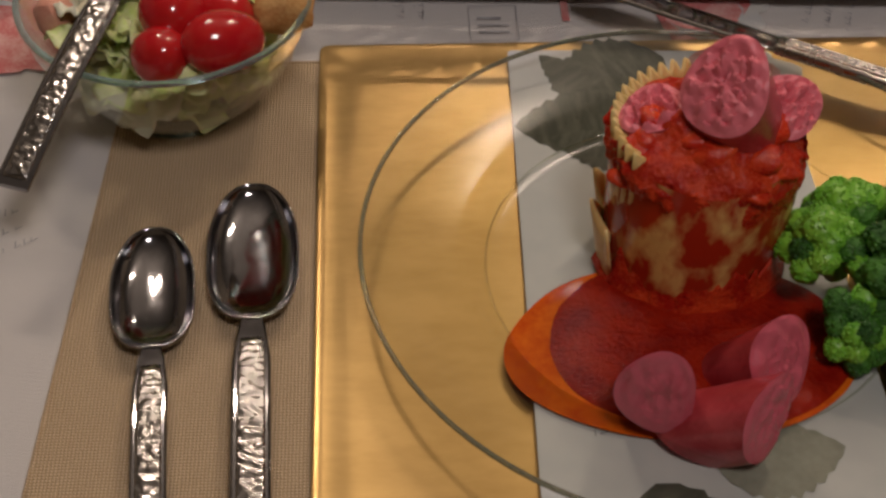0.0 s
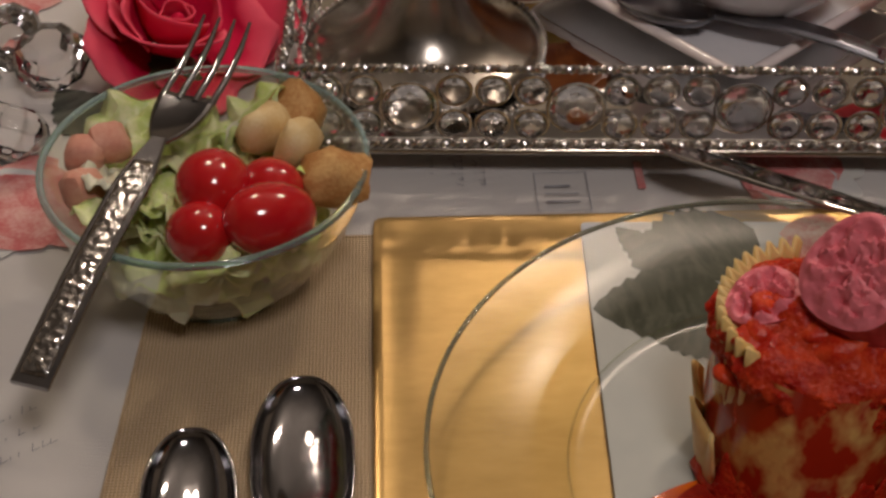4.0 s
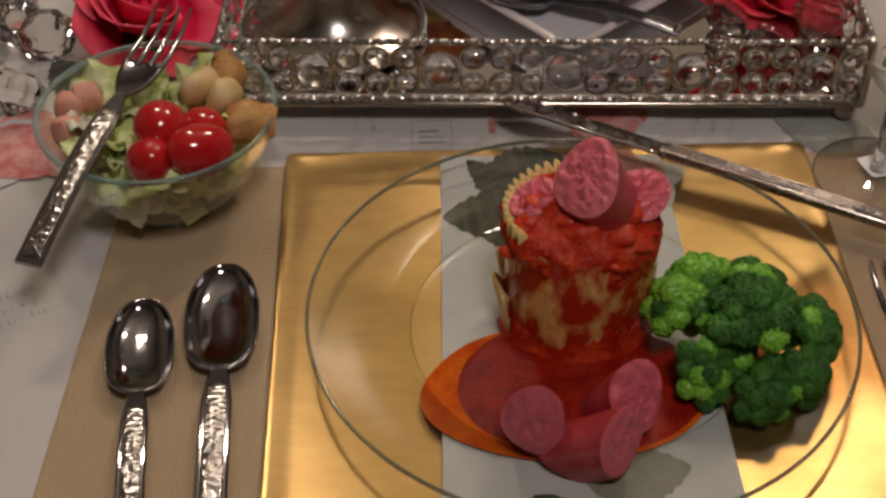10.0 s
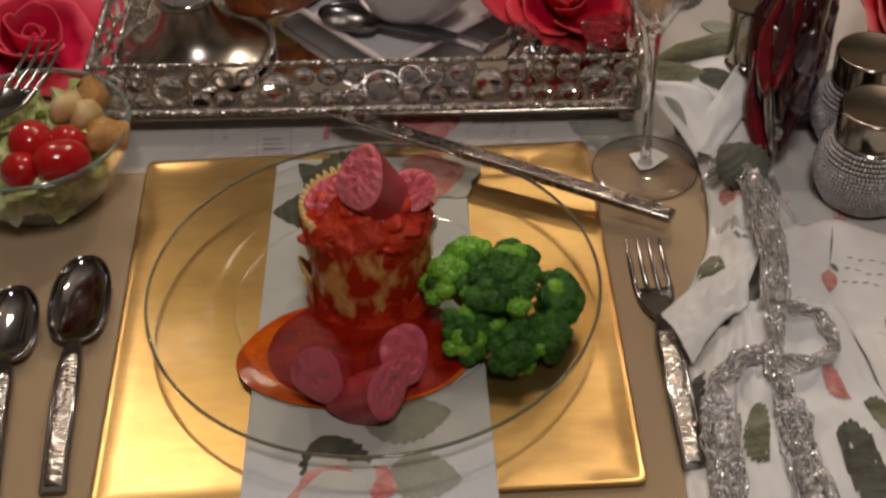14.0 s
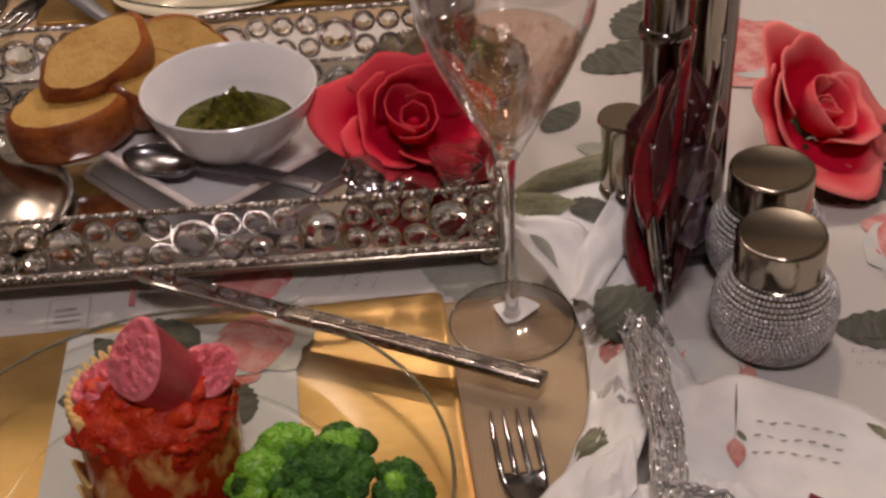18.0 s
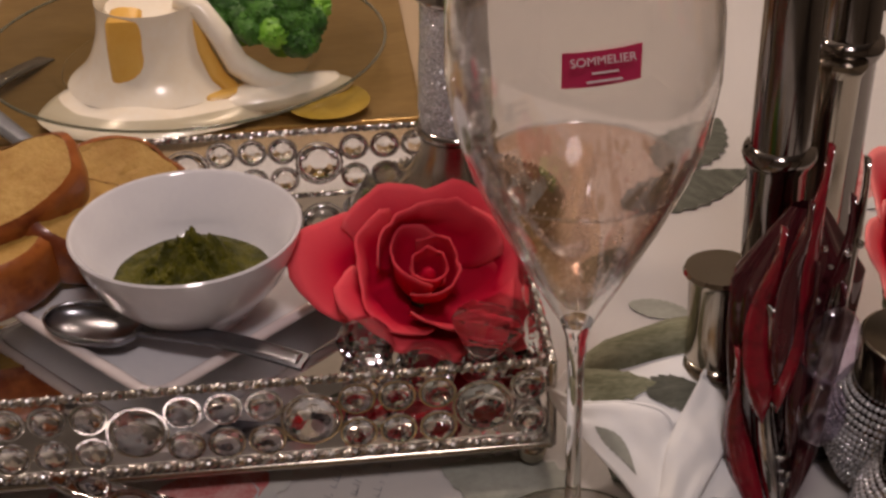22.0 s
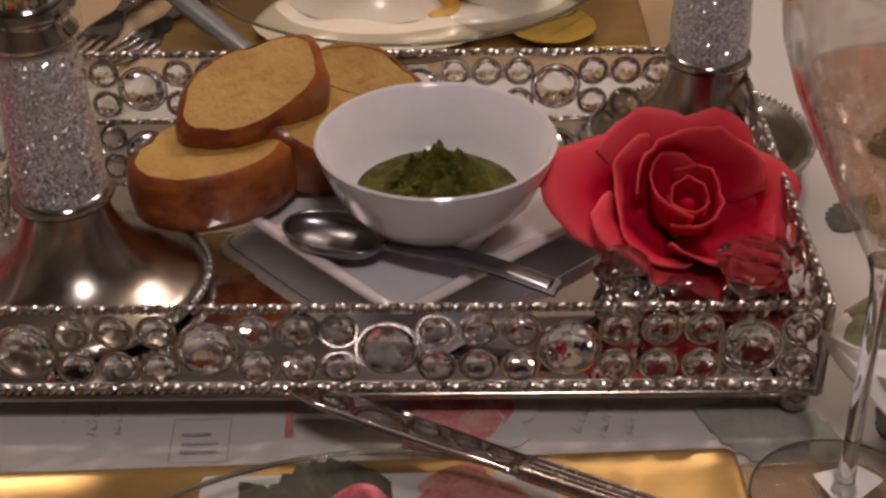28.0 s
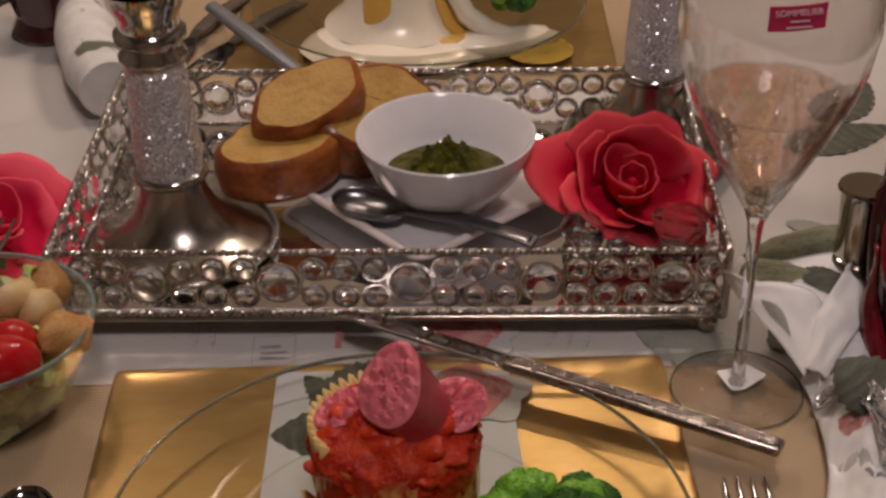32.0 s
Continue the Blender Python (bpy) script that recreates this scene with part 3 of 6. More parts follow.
def script(parent, x, y, z, w, turn, lines=3, gap=0.009, seed=0, thick=0.0005):
    """Faded handwriting as slanted bars."""
    rnd = random.Random(seed)
    geo = []
    for j in range(lines):
        u = 0.0
        while u < w:
            h = rnd.uniform(0.0015, 0.0045)
            geo.append(moved(([(0, 0, 0), (thick, 0, 0), (thick + h * 0.4, h, 0), (h * 0.4, h, 0)], [(0, 1, 2, 3)]), pose(u, -j * gap, 0)))
            if rnd.random() < 0.6:
                geo.append(moved(([(0, 0, 0), (0.0035, 0.0004, 0), (0.0035, 0.0009, 0), (0, 0.0005, 0)], [(0, 1, 2, 3)]), pose(u, -j * gap, 0)))
            u += rnd.uniform(0.0022, 0.0065)
    part("printed_script", join(*geo), M["print_ink"], parent, "", on_cloth(x, y, z, turn, parent), smooth=False)


def stamp(parent, x, y, z, w, h, turn):
    t = 0.0004
    bars = [(0, 0, w, t), (0, h, w + t, t), (0, 0, t, h), (w, 0, t, h), (w * 0.18, h * 0.22, w * 0.64, h * 0.05), (w * 0.18, h * 0.42, w * 0.64, h * 0.04), (w * 0.18, h * 0.62, w * 0.5, h * 0.05)]
    geo = [([(a, b, 0), (a + c, b, 0), (a + c, b + d, 0), (a, b + d, 0)], [(0, 1, 2, 3)]) for a, b, c, d in bars]
    part("printed_stamp", join(*geo), M["print_ink"], parent, "", on_cloth(x, y, z, turn, parent), smooth=False)


ZC = 0.0012
for x, y, ln, wd, tn, pale in ((0.165, 0.215, 0.085, 0.052, 35, False), (0.215, 0.165, 0.07, 0.05, 60, True), (0.235, 0.175, 0.075, 0.045, -60, False),
                               (0.301, 0.431, 0.10, 0.05, -70, False), (0.259, 0.347, 0.05, 0.028, -40, False), (0.279, 0.325, 0.04, 0.02, -120, True), (0.324, 0.306, 0.05, 0.03, -65, False), (0.495, 0.244, 0.085, 0.045, 95, False),
                               (0.395, 0.259, 0.09, 0.045, -85, False), (0.395, 0.098, 0.085, 0.040, -102, False), (0.40, -0.05, 0.09, 0.05, 200, False),
                               (-0.295, 0.239, 0.06, 0.04, 40, False), (-0.365, 0.297, 0.08, 0.05, 100, True), (-0.36, 0.10, 0.12, 0.022, 150, True), (0.34, 0.474, 0.09, 0.05, -40, False),
                               (-0.309, 0.405, 0.09, 0.05, 20, True), (0.03, 0.474, 0.08, 0.05, 90, True), (0.487, 0.315, 0.10, 0.05, -100, True), (0.42, 0.405, 0.09, 0.05, 10, False)):
    print_leaf(cloth, x, y, ZC, ln, wd, tn, pale)
for x, y, r, sd in ((0.045, 0.197, 0.035, 1), (-0.335, 0.185, 0.045, 2), (0.315, 0.075, 0.03, 3), (0.435, 0.44, 0.06, 4), (-0.4, 0.37, 0.05, 5), (0.47, 0.17, 0.04, 8)):
    print_rose(cloth, x, y, ZC, r, sd)
for x, y, w, tn, ln, sd in ((-0.135, 0.205, 0.045, 88, 3, 1), (0.10, 0.185, 0.03, 70, 3, 2), (0.341, 0.259, 0.05, 10, 3, 3), (0.40, 0.085, 0.05, -5, 3, 4), (-0.36, 0.02, 0.06, 30, 3, 5), (-0.12, 0.195, 0.04, 90, 2, 6)):
    script(cloth, x, y, ZC, w, tn, ln, 0.011, sd)
stamp(cloth, -0.085, 0.174, ZC, 0.026, 0.030, 0)
stamp(cloth, 0.335, 0.315, ZC, 0.02, 0.022, 10)
part("printed_line", ([(0, 0, 0), (0.004, 0, 0), (0.004, 0.022, 0), (0, 0.022, 0)], [(0, 1, 2, 3)]), M["print_rose"], cloth, "", on_cloth(-0.034, 0.19, ZC, 0, cloth), smooth=False)

# ---- the near place setting ----


def rounded(points, rad=0.01, seg=4):
    """A polygon with its corners rounded off."""
    out = []
    n = len(points)
    for i in range(n):
        p, a, b = Vector(points[i]), Vector(points[i - 1]), Vector(points[(i + 1) % n])
        d1, d2 = (a - p).normalized() * rad, (b - p).normalized() * rad
        for k in range(seg + 1):
            s = k / seg
            q = p + d1 * (1 - s) ** 2 + d2 * s ** 2
            out.append((q.x, q.y))
    return out


def flat_slab(outline, z0, z1, inset=0.0):
    n = len(outline)
    cx, cy = sum(p[0] for p in outline) / n, sum(p[1] for p in outline) / n
    v = [(x, y, z0) for x, y in outline]
    v += [(x, y, z1 - inset) for x, y in outline]
    v += [(x + (cx - x) * inset * 6, y + (cy - y) * inset * 6, z1) for x, y in outline]
    f = [tuple(reversed(range(n))), tuple(range(2 * n, 3 * n))]
    for lvl in (0, 1):
        for k in range(n):
            q = (k + 1) % n
            f.append((lvl * n + k, lvl * n + q, (lvl + 1) * n + q, (lvl + 1) * n + k))
    return v, f


MAT_OUT = rounded([(-0.262, 0.156), (-0.285, -0.2), (0.235, -0.2), (0.246, 0.05), (0.250, 0.11), (0.225, 0.158)], 0.02)
placemat = solo("placemat", flat_slab(MAT_OUT, 0.0006, 0.0026, 0.0006), M["matting"], "coarse woven gold placemat under the near charger", "placemat", smooth=False)


loop = [(x, y, 0.0022) for x, y in MAT_OUT] + [(MAT_OUT[0][0], MAT_OUT[0][1], 0.0022)]
part("bound_edge", tube(loop, 0.0010, 6), M["matting"], placemat)


def charger_geo():
    prof = [(0.1635, 0.0030), (0.165, 0.0042), (0.165, 0.0068), (0.1635, 0.0074), (0.1605, 0.0066), (0.150, 0.0060)]
    rings = []
    for h, z in prof:
        rings.append([(x, y, z) for x, y in rounded([(-h, -h), (h, -h), (h, h), (-h, h)], 0.006, 3)])
    n = len(rings[0])
    v = [p for r in rings for p in r]
    f = [tuple(reversed(range(n))), tuple(range((len(rings) - 1) * n, len(rings) * n))]
    for i in range(len(rings) - 1):
        for k in range(n):
            q = (k + 1) % n
            f.append((i * n + k, i * n + q, (i + 1) * n + q, (i + 1) * n + k))
    return v, f


charger = solo("charger_plate", charger_geo(), M["gold"], "square gold leaf charger plate on a woven placemat", "charger plate", pose(0, 0, 0), "charger plates", smooth=True)

napkin = thing("paper_napkin", "white paper napkin printed with roses and leaves, under the glass plate", "napkin", pose(0.002, 0, 0.0082))
part("sheet", flat_slab(rounded([(-0.069, 0.156), (-0.079, -0.23), (0.076, -0.23), (0.069, 0.152)], 0.003), 0, 0.0008, 0.0002), M["paper"], napkin, smooth=False)
ZN = 0.0014
for i, (x, y, ln, wd, tn, pale) in enumerate(((0.012, 0.148, 0.066, 0.056, 112, False), (-0.022, 0.112, 0.050, 0.026, 38, False), (-0.004, 0.098, 0.066, 0.054, 92, False), (-0.006, 0.070, 0.05, 0.03, 70, False),
                               (-0.03, -0.118, 0.06, 0.045, 200, False), (-0.004, -0.112, 0.055, 0.042, -80, True), (0.010, -0.150, 0.045, 0.04, -100, True), (0.04, 0.06, 0.05, 0.03, 20, False))):
    print_leaf(napkin, x, y, 0.00095 + 0.00006 * i, ln, wd, tn, pale)
print_rose(napkin, 0.045, 0.125, ZN, 0.034, 7)
print_rose(napkin, -0.02, -0.165, ZN, 0.034, 9)
script(napkin, -0.055, -0.085, ZN, 0.03, 20, 2, 0.01, 11)

PX, PY = 0.005, -0.002
plate = thing("glass_dinner_plate", "clear round glass dinner plate on the gold charger", "plate", pose(PX, PY, 0), "glass plates")
part("dish", lathe([(0, 0.0098), (0.088, 0.0098), (0.095, 0.0112), (0.101, 0.0165), (0.108, 0.0190), (0.133, 0.0225), (0.1492, 0.0262)], 96), M["plate_glass"], plate)
part("rim", tube([(0.1495 * math.cos(2 * math.pi * k / 96), 0.1495 * math.sin(2 * math.pi * k / 96), 0.0263) for k in range(97)], 0.0012, 8), M["glass_rim"], plate, "dark edge of the glass")
part("foot_ring", tube([(0.0935 * math.cos(2 * math.pi * k / 96), 0.0935 * math.sin(2 * math.pi * k / 96), 0.0108) for k in range(97)], 0.0006, 6), M["glass"], plate)

# ---- food on the near plate ----
ZP = 0.0108


def pool_r(seed, base, wob, freq=1.0):
    return lambda a: base * (1 + wob * noise.noise(Vector((math.cos(a) * freq, math.sin(a) * freq, seed))))


sauce = thing("sauce_pool", "pool of thin red tomato sauce on the glass plate", "sauce", pose(-0.007, -0.050, ZP))
part("sauce_oil", moved(disc_rings(pool_r(1, 0.0765, 0.05, 1.2), lambda r, a: 0.0020 * math.sqrt(max(0, 1 - r * r)) + 0.0001, 120, 8), Matrix.Diagonal((1.0, 0.64, 1, 1))), M["oil"], sauce, "orange oily edge of the sauce")
part("sauce_body", moved(disc_rings(pool_r(5, 0.0680, 0.07, 1.6), lambda r, a: 0.0008 + 0.0042 * math.sqrt(max(0, 1 - r * r)) * (1 + 0.25 * noise.noise(Vector((r * 8 * math.cos(a), r * 8 * math.sin(a), 2)))), 120, 14), Matrix.Translation((0.0070, 0.002, 0)) @ Matrix.Diagonal((1.0, 0.70, 1, 1))), M["pool"], sauce)


roll = thing("pasta_roll", "ruffled lasagne roll standing on end, topped with tomato sauce", "pasta", pose(0.0035, 0.0060, ZP))


def roll_wall(u, v):
    a = 2 * math.pi * u
    r = 0.0392 * (1 + 0.035 * math.sin(3 * a + 1)) * (1 + 0.05 * math.sin(v * 2.6))
    return (r * math.cos(a) * 1.0, r * math.sin(a) * 0.92, 0.0715 * v + 0.001 * math.sin(a * 5))


part("rolled_sheet", sheet(roll_wall, 56, 12, True), M["pasta"], roll, "pale yellow pasta sheet streaked with sauce")


def ruffle_edge(u, v):
    a = radians(95 + 120 * u)
    w = math.sin(u * 92)
    r = 0.0390 + 0.0024 * w * v
    return (r * math.cos(a), r * math.sin(a) * 0.95, 0.046 + 0.034 * v + 0.002 * w)


part("ruffled_edge", sheet(ruffle_edge, 110, 5), M["ruffle"], roll, "curly pale pasta edge", thick=0.0016)


def ruffle_low(u, v):
    a = radians(150 + 55 * u)
    w = math.sin(u * 14)
    r = 0.0412 + 0.0035 * w * v + 0.002 * v
    return (r * math.cos(a), r * math.sin(a), 0.004 + 0.032 * v * (0.8 + 0.2 * w))


part("inner_ruffle", sheet(ruffle_low, 60, 4), M["ruffle"], roll, thick=0.0016)


def topping(u, v):
    """Sauce poured over the roll: a lumpy dome whose hem runs down the wall in drips."""
    a = 6.2832 * u
    n1 = noise.noise(Vector((math.cos(a) * 2.2, math.sin(a) * 2.2, 4.0)))
    n2 = noise.noise(Vector((math.cos(a) * 4.2, math.sin(a) * 4.2, 9.0))) + 0.25 * noise.noise(Vector((math.cos(a) * 10.0, math.sin(a) * 10.0, 3.0)))
    hem = 0.045 + 0.010 * n1 - 0.044 * max(0.0, n2) - 0.009 * noise.noise(Vector((math.cos(a) * 9, math.sin(a) * 9, 7.0)))
    hem = max(hem, 0.012)
    lump = noise.noise(Vector((math.cos(a) * v * 5, math.sin(a) * v * 5, v * 4)))
    fine = noise.noise(Vector((math.cos(a) * v * 16, math.sin(a) * v * 16, v * 9)))
    if v < 0.5:
        q = v / 0.5
        r = 0.0400 * q
        z = 0.0725 + 0.019 * (1 - q * q) + (0.007 * lump + 0.0025 * fine) * (1 - 0.3 * q)
    else:
        q = (v - 0.5) / 0.5
        r = 0.0398 + 0.0022 * math.sin(min(1, q * 3) * 1.57) * (1 - q) ** 1.5 - 0.0016 * q ** 3 + (0.0060 * lump + 0.0034 * fine) * (1 - q) ** 1.3
        z = 0.0725 - (0.0725 - hem) * q
    return (r * math.cos(a) * 1.0, r * math.sin(a) * 0.935, z)


rnd = random.Random(17)
chunks = []
for k in range(22):
    a, q = rnd.uniform(0, 6.283), rnd.uniform(0.40, 1.0)
    z = 0.0690 + 0.019 * (1 - min(1, q) ** 2) - max(0, q - 0.90) * rnd.uniform(0.05, 0.20)
    chunks.append(moved(ball(rnd.uniform(0.0045, 0.0085), 20, 14, (1.2, 0.9, 0.62), 0.32, 150, k), pose(0.0400 * q * math.cos(a), 0.0375 * q * math.sin(a), z, rnd.uniform(-30, 30), rnd.uniform(-30, 30), 0)))
tagged(part("tomato_pulp", join(*chunks), M["chunk"], roll, "small soft lumps of tomato"), kind="stuff")
part("sauce_topping", sheet(topping, 150, 44, True), M["sauce"], roll, "thick red tomato sauce run down the roll")


def splash(u, v):
    a = math.pi * (1.0 + 0.02) + math.pi * 0.98 * u
    n1 = noise.noise(Vector((math.cos(a) * 4, math.sin(a) * 4, 2.0)))
    top = 0.017 + 0.020 * n1 + 0.010 * noise.noise(Vector((math.cos(a) * 11, math.sin(a) * 11, 5.0)))
    r = 0.0402 + 0.0035 * (1 - v) ** 2 - 0.0010 * v
    return (r * math.cos(a), r * math.sin(a) * 0.95, 0.001 + max(0.003, top) * v)


part("sauce_foot", sheet(splash, 90, 8), M["sauce"], roll, "sauce pooled round the foot", thick=0.001)


def sausage(m, r, length, seed, cut=0.0, face="sausage", label="cooked sausage slice with pink coarse cut face and dark red casing"):
    """A piece of sausage along z: casing round the side, coarse cut faces at both ends."""
    coarse = 0.45 if face == "sausage_wet" else 1.0
    s = thing("sausage_slice", label, "sausage", m, "sausage slices")
    side = lambda u, v: ((r * (1 + 0.06 * math.sin(3 * 6.283 * u + seed)) * math.cos(6.283 * u)), (r * (1 + 0.06 * math.sin(3 * 6.283 * u + seed)) * math.sin(6.283 * u)),
                         -length / 2 + length * v + cut * math.cos(6.283 * u) * r * (v - 0.5) * 2)
    part("casing", sheet(side, 40, 8, True), M["casing"], s)
    for sign, nm in ((1, "cut_face"), (-1, "cut_face")):
        fn = lambda q, a, sg=sign: sg * (length / 2 + cut * math.cos(a) * r * q + 0.0016 * (1 - q ** 6) + ((0.0050 if coarse == 1 else 0.0026) * noise.noise(Vector((q * math.cos(a) * (4 if coarse == 1 else 2.4), q * math.sin(a) * 4, seed))) + 0.0022 * coarse * noise.noise(Vector((q * math.cos(a) * 10, q * math.sin(a) * 13, seed))) + 0.0010 * coarse * noise.noise(Vector((q * math.cos(a) * 22, q * math.sin(a) * 26, seed)))) * (1 - q ** 8))
        part(nm, disc_rings(lambda a: r * 1.0 * (1 + 0.06 * math.sin(3 * a + seed)), fn, 56, 20), M[face], s)
    return s


def aim(x, y, z, d, spin=0.0):
    """A pose whose +z axis points along d."""
    return Matrix.Translation((x, y, z)) @ Vector(d).to_track_quat("Z", "Y").to_matrix().to_4x4() @ pose(0, 0, 0, 0, 0, spin)


def slant(x, y, z, d, rise):
    """A pose whose +z runs along d, turned so that +x leans towards rise."""
    zz = Vector(d).normalized()
    xx = (Vector(rise) - zz * Vector(rise).dot(zz)).normalized()
    yy = zz.cross(xx)
    return Matrix(((xx.x, yy.x, zz.x, x), (xx.y, yy.y, zz.y, y), (xx.z, yy.z, zz.z, z), (0, 0, 0, 1)))


sausage(slant(0.0090, -0.0010, 0.1050, (-0.36, -0.34, 0.87), (0.80, 0.60, 0)), 0.0188, 0.034, 1, 0.50)
sausage(aim(0.031, 0.012, 0.0860, (0.30, -0.35, 0.85)), 0.0140, 0.026, 2, 0.3)
sausage(aim(-0.018, 0.010, 0.0850, (-0.3, -0.1, 0.93)), 0.0145, 0.022, 6, 0.1)
sausage(slant(-0.0250, -0.0840, 0.0245, (-0.16, -0.62, 0.77), (0.15, 1, 0.3)), 0.0160, 0.040, 3, 0.95, "sausage_wet")
sausage(slant(0.0205, -0.0730, 0.0250, (0.30, -0.42, 0.84), (-0.6, 0.8, 0.2)), 0.0168, 0.030, 5, 0.60, "sausage_wet")
sausage(slant(0.0020, -0.1000, 0.0225, (0.62, -0.36, 0.68), (-0.5, 0.8, 0.3)), 0.0165, 0.040, 4, 0.70, "sausage_wet")


def floret(parent, m, size, seed, light=0.3):
    """A broccoli floret: a branching stalk and a crown of many small bud clumps."""
    r = random.Random(seed)
    stalk = [tube([(0, 0, 0), (0, 0, size * 0.5)], [size * 0.16, size * 0.2], 10)]
    buds, pale, grains = [], [], []
    for k in range(13):
        a, d = k * 2.4, size * 0.46 * math.sqrt(k / 13)
        top = Vector((d * math.cos(a), d * math.sin(a), size * (0.86 - 0.62 * (d / size) ** 1.1)))
        stalk.append(tube([(0, 0, size * 0.3), tuple(top * 0.7 + Vector((0, 0, size * 0.1))), tuple(top)], [size * 0.1, size * 0.07, size * 0.08], 8))
        lr = size * r.uniform(0.17, 0.23)
        lump = moved(ball(lr, 18, 12, (1, 1, 0.85), 0.28, 420 * 0.05 / size, r.random() * 9), Matrix.Translation(top))
        fair = r.random() < light
        (pale if fair else buds).append(lump)
        for j in range(70):
            o = Vector((r.gauss(0, 1), r.gauss(0, 1), abs(r.gauss(0, 1)) * 0.9)).normalized()
            g = moved(ball(size * r.uniform(0.016, 0.030), 5, 4), Matrix.Translation(top + Vector((o.x * lr, o.y * lr, o.z * lr * 0.85))))
            (pale if fair else grains).append(g)
    part("stalk", join(*stalk), M["broc_light"], parent, "", m)
    tagged(part("bud_head", join(*(buds + grains)), M["broc"], parent, "", m), kind="stuff")
    if pale:
        tagged(part("pale_head", join(*pale), M["broc_light"], parent, "", m), kind="stuff")


broccoli = thing("broccoli", "steamed green broccoli floret cluster on the glass plate", "broccoli", pose(0.084, -0.029, ZP) @ Matrix.Scale(0.80, 4))
# last value: share of pale clumps, highest in the back left florets
for x, y, z, rx, ry, rz, size, seed, light in ((0.006, -0.002, 0.020, 14, 2, 0, 0.054, 1, 0.05), (-0.024, 0.014, 0.014, -8, -24, 20, 0.046, 2, 0.75), (0.036, 0.004, 0.010, 12, 42, 0, 0.042, 3, 0.10),
                                       (-0.028, -0.014, 0.006, 36, -38, 50, 0.042, 4, 0.30), (0.004, -0.026, 0.006, 62, 5, 20, 0.042, 5, 0.05), (-0.012, 0.030, 0.022, -25, -8, 70, 0.040, 6, 0.85),
                                       (0.016, 0.026, 0.014, -30, 22, 30, 0.040, 7, 0.45), (-0.014, -0.006, 0.012, 20, -14, 80, 0.040, 8, 0.35), (0.028, -0.020, 0.006, 48, 34, 10, 0.038, 9, 0.05)):
    floret(broccoli, pose(x, y, z, rx, ry, rz), size, seed, light)

# ---- cutlery ----


def flat_handle(s, y0, length, neck, wide, z0):
    """A flat handle towards -y: slim neck, plain steel border, hammered panel let into the top."""
    def width(t):
        return neck + (wide - neck) * min(1.0, max(0.0, t - 0.02) / 0.20) ** 0.7

    def at(t):
        return y0 - length * t, z0 + 0.0040 * math.sin(t * math.pi) - 0.0040 * t

    half = 0.0013
    ring = ((-1.0, -0.5), (-0.88, -1.0), (0.88, -1.0), (1.0, -0.5), (1.0, 0.5), (0.86, 1.0), (-0.86, 1.0), (-1.0, 0.5))
    body = sheet(lambda u, v: (ring[round(u * 8) % 8][0] * width(v) / 2, at(v)[0], at(v)[1] + ring[round(u * 8) % 8][1] * half), 8, 30, True)
    verts, faces = body
    body = (verts, faces + [tuple(k * 30 + 29 for k in range(8)), tuple(k * 30 for k in reversed(range(8)))])
    handle = part("handle", body, M["silver"], s, "flat steel handle with a plain border", smooth=False)
    panel = sheet(lambda u, v: ((u - 0.5) * 0.74 * width(0.12 + 0.85 * v), at(0.12 + 0.85 * v)[0], at(0.12 + 0.85 * v)[1] + half + 0.0003 - 0.0005 * (2 * u - 1) ** 4), 9, 40)
    part("hammered_panel", panel, M["hammered"], handle, "hammered steel panel", thick=0.0003)


def spoon(name, m, length, bowl_l, bowl_w, label, group, flip=1):
    """A spoon lying on its back: bowl towards +y, hammered handle towards -y."""
    s = thing(name, label, "spoon", m, group)

    def bowl(u, v):
        a = 6.2832 * u
        c, q = math.cos(a), math.sin(a)
        sx = math.copysign(abs(c) ** 0.80, c)
        sy = math.copysign(abs(q) ** (0.62 if q < 0 else 0.95), q)
        w = bowl_w / 2 * (1 - 0.10 * max(0, q) ** 2)
        k = math.sin(v * math.pi / 2)
        return (w * sx * k, bowl_l / 2 * sy * k, 0.0012 + 0.0100 * (1 - math.cos(v * math.pi / 2)) ** 1.2)

    part("bowl", sheet(bowl, 48, 12, True), M["silver"], s, "polished steel bowl", thick=0.0011)
    flat_handle(s, -bowl_l / 2 + 0.003, length - bowl_l + 0.003, bowl_w * 0.22, bowl_w * 0.40, 0.0090)
    return s


spoon("tablespoon", pose(-0.1930, 0.0125, 0.0026, 0, 0, 2), 0.205, 0.083, 0.0405, "large polished steel tablespoon with hammered handle on the placemat", "spoons")
spoon("teaspoon", pose(-0.2360, -0.0090, 0.0026, 0, 0, 4), 0.180, 0.071, 0.0365, "small polished steel teaspoon with hammered handle on the placemat", "spoons")


def fork(name, m, length, width, label, group=""):
    """A fork with four tines towards +y."""
    s = thing(name, label, "fork", m, group)
    tl = 0.048
    for k in range(4):
        x = (k - 1.5) * width / 3.35
        pts = [(x, -0.002, 0.0025), (x, tl * 0.35, 0.0010), (x * 0.99, tl * 0.7, 0.0022), (x * 0.96, tl, 0.0058)]
        part("tine", tube(pts, [0.0018, 0.0017, 0.0015, 0.0007], 8, 0.7), M["silver"], s)
    neck = sheet(lambda u, v: (width * 0.5 * (1 - (v ** 2.2) * 0.78) * (2 * u - 1), -0.034 * v + 0.001, 0.0025 + 0.0045 * v * v - 0.0012 * (1 - (2 * u - 1) ** 2) * (1 - v)), 12, 12)
    part("head", neck, M["silver"], s, thick=0.0022)
    flat_handle(s, -0.030, length - tl - 0.030, 0.0070, 0.0160, 0.0070)
    return s


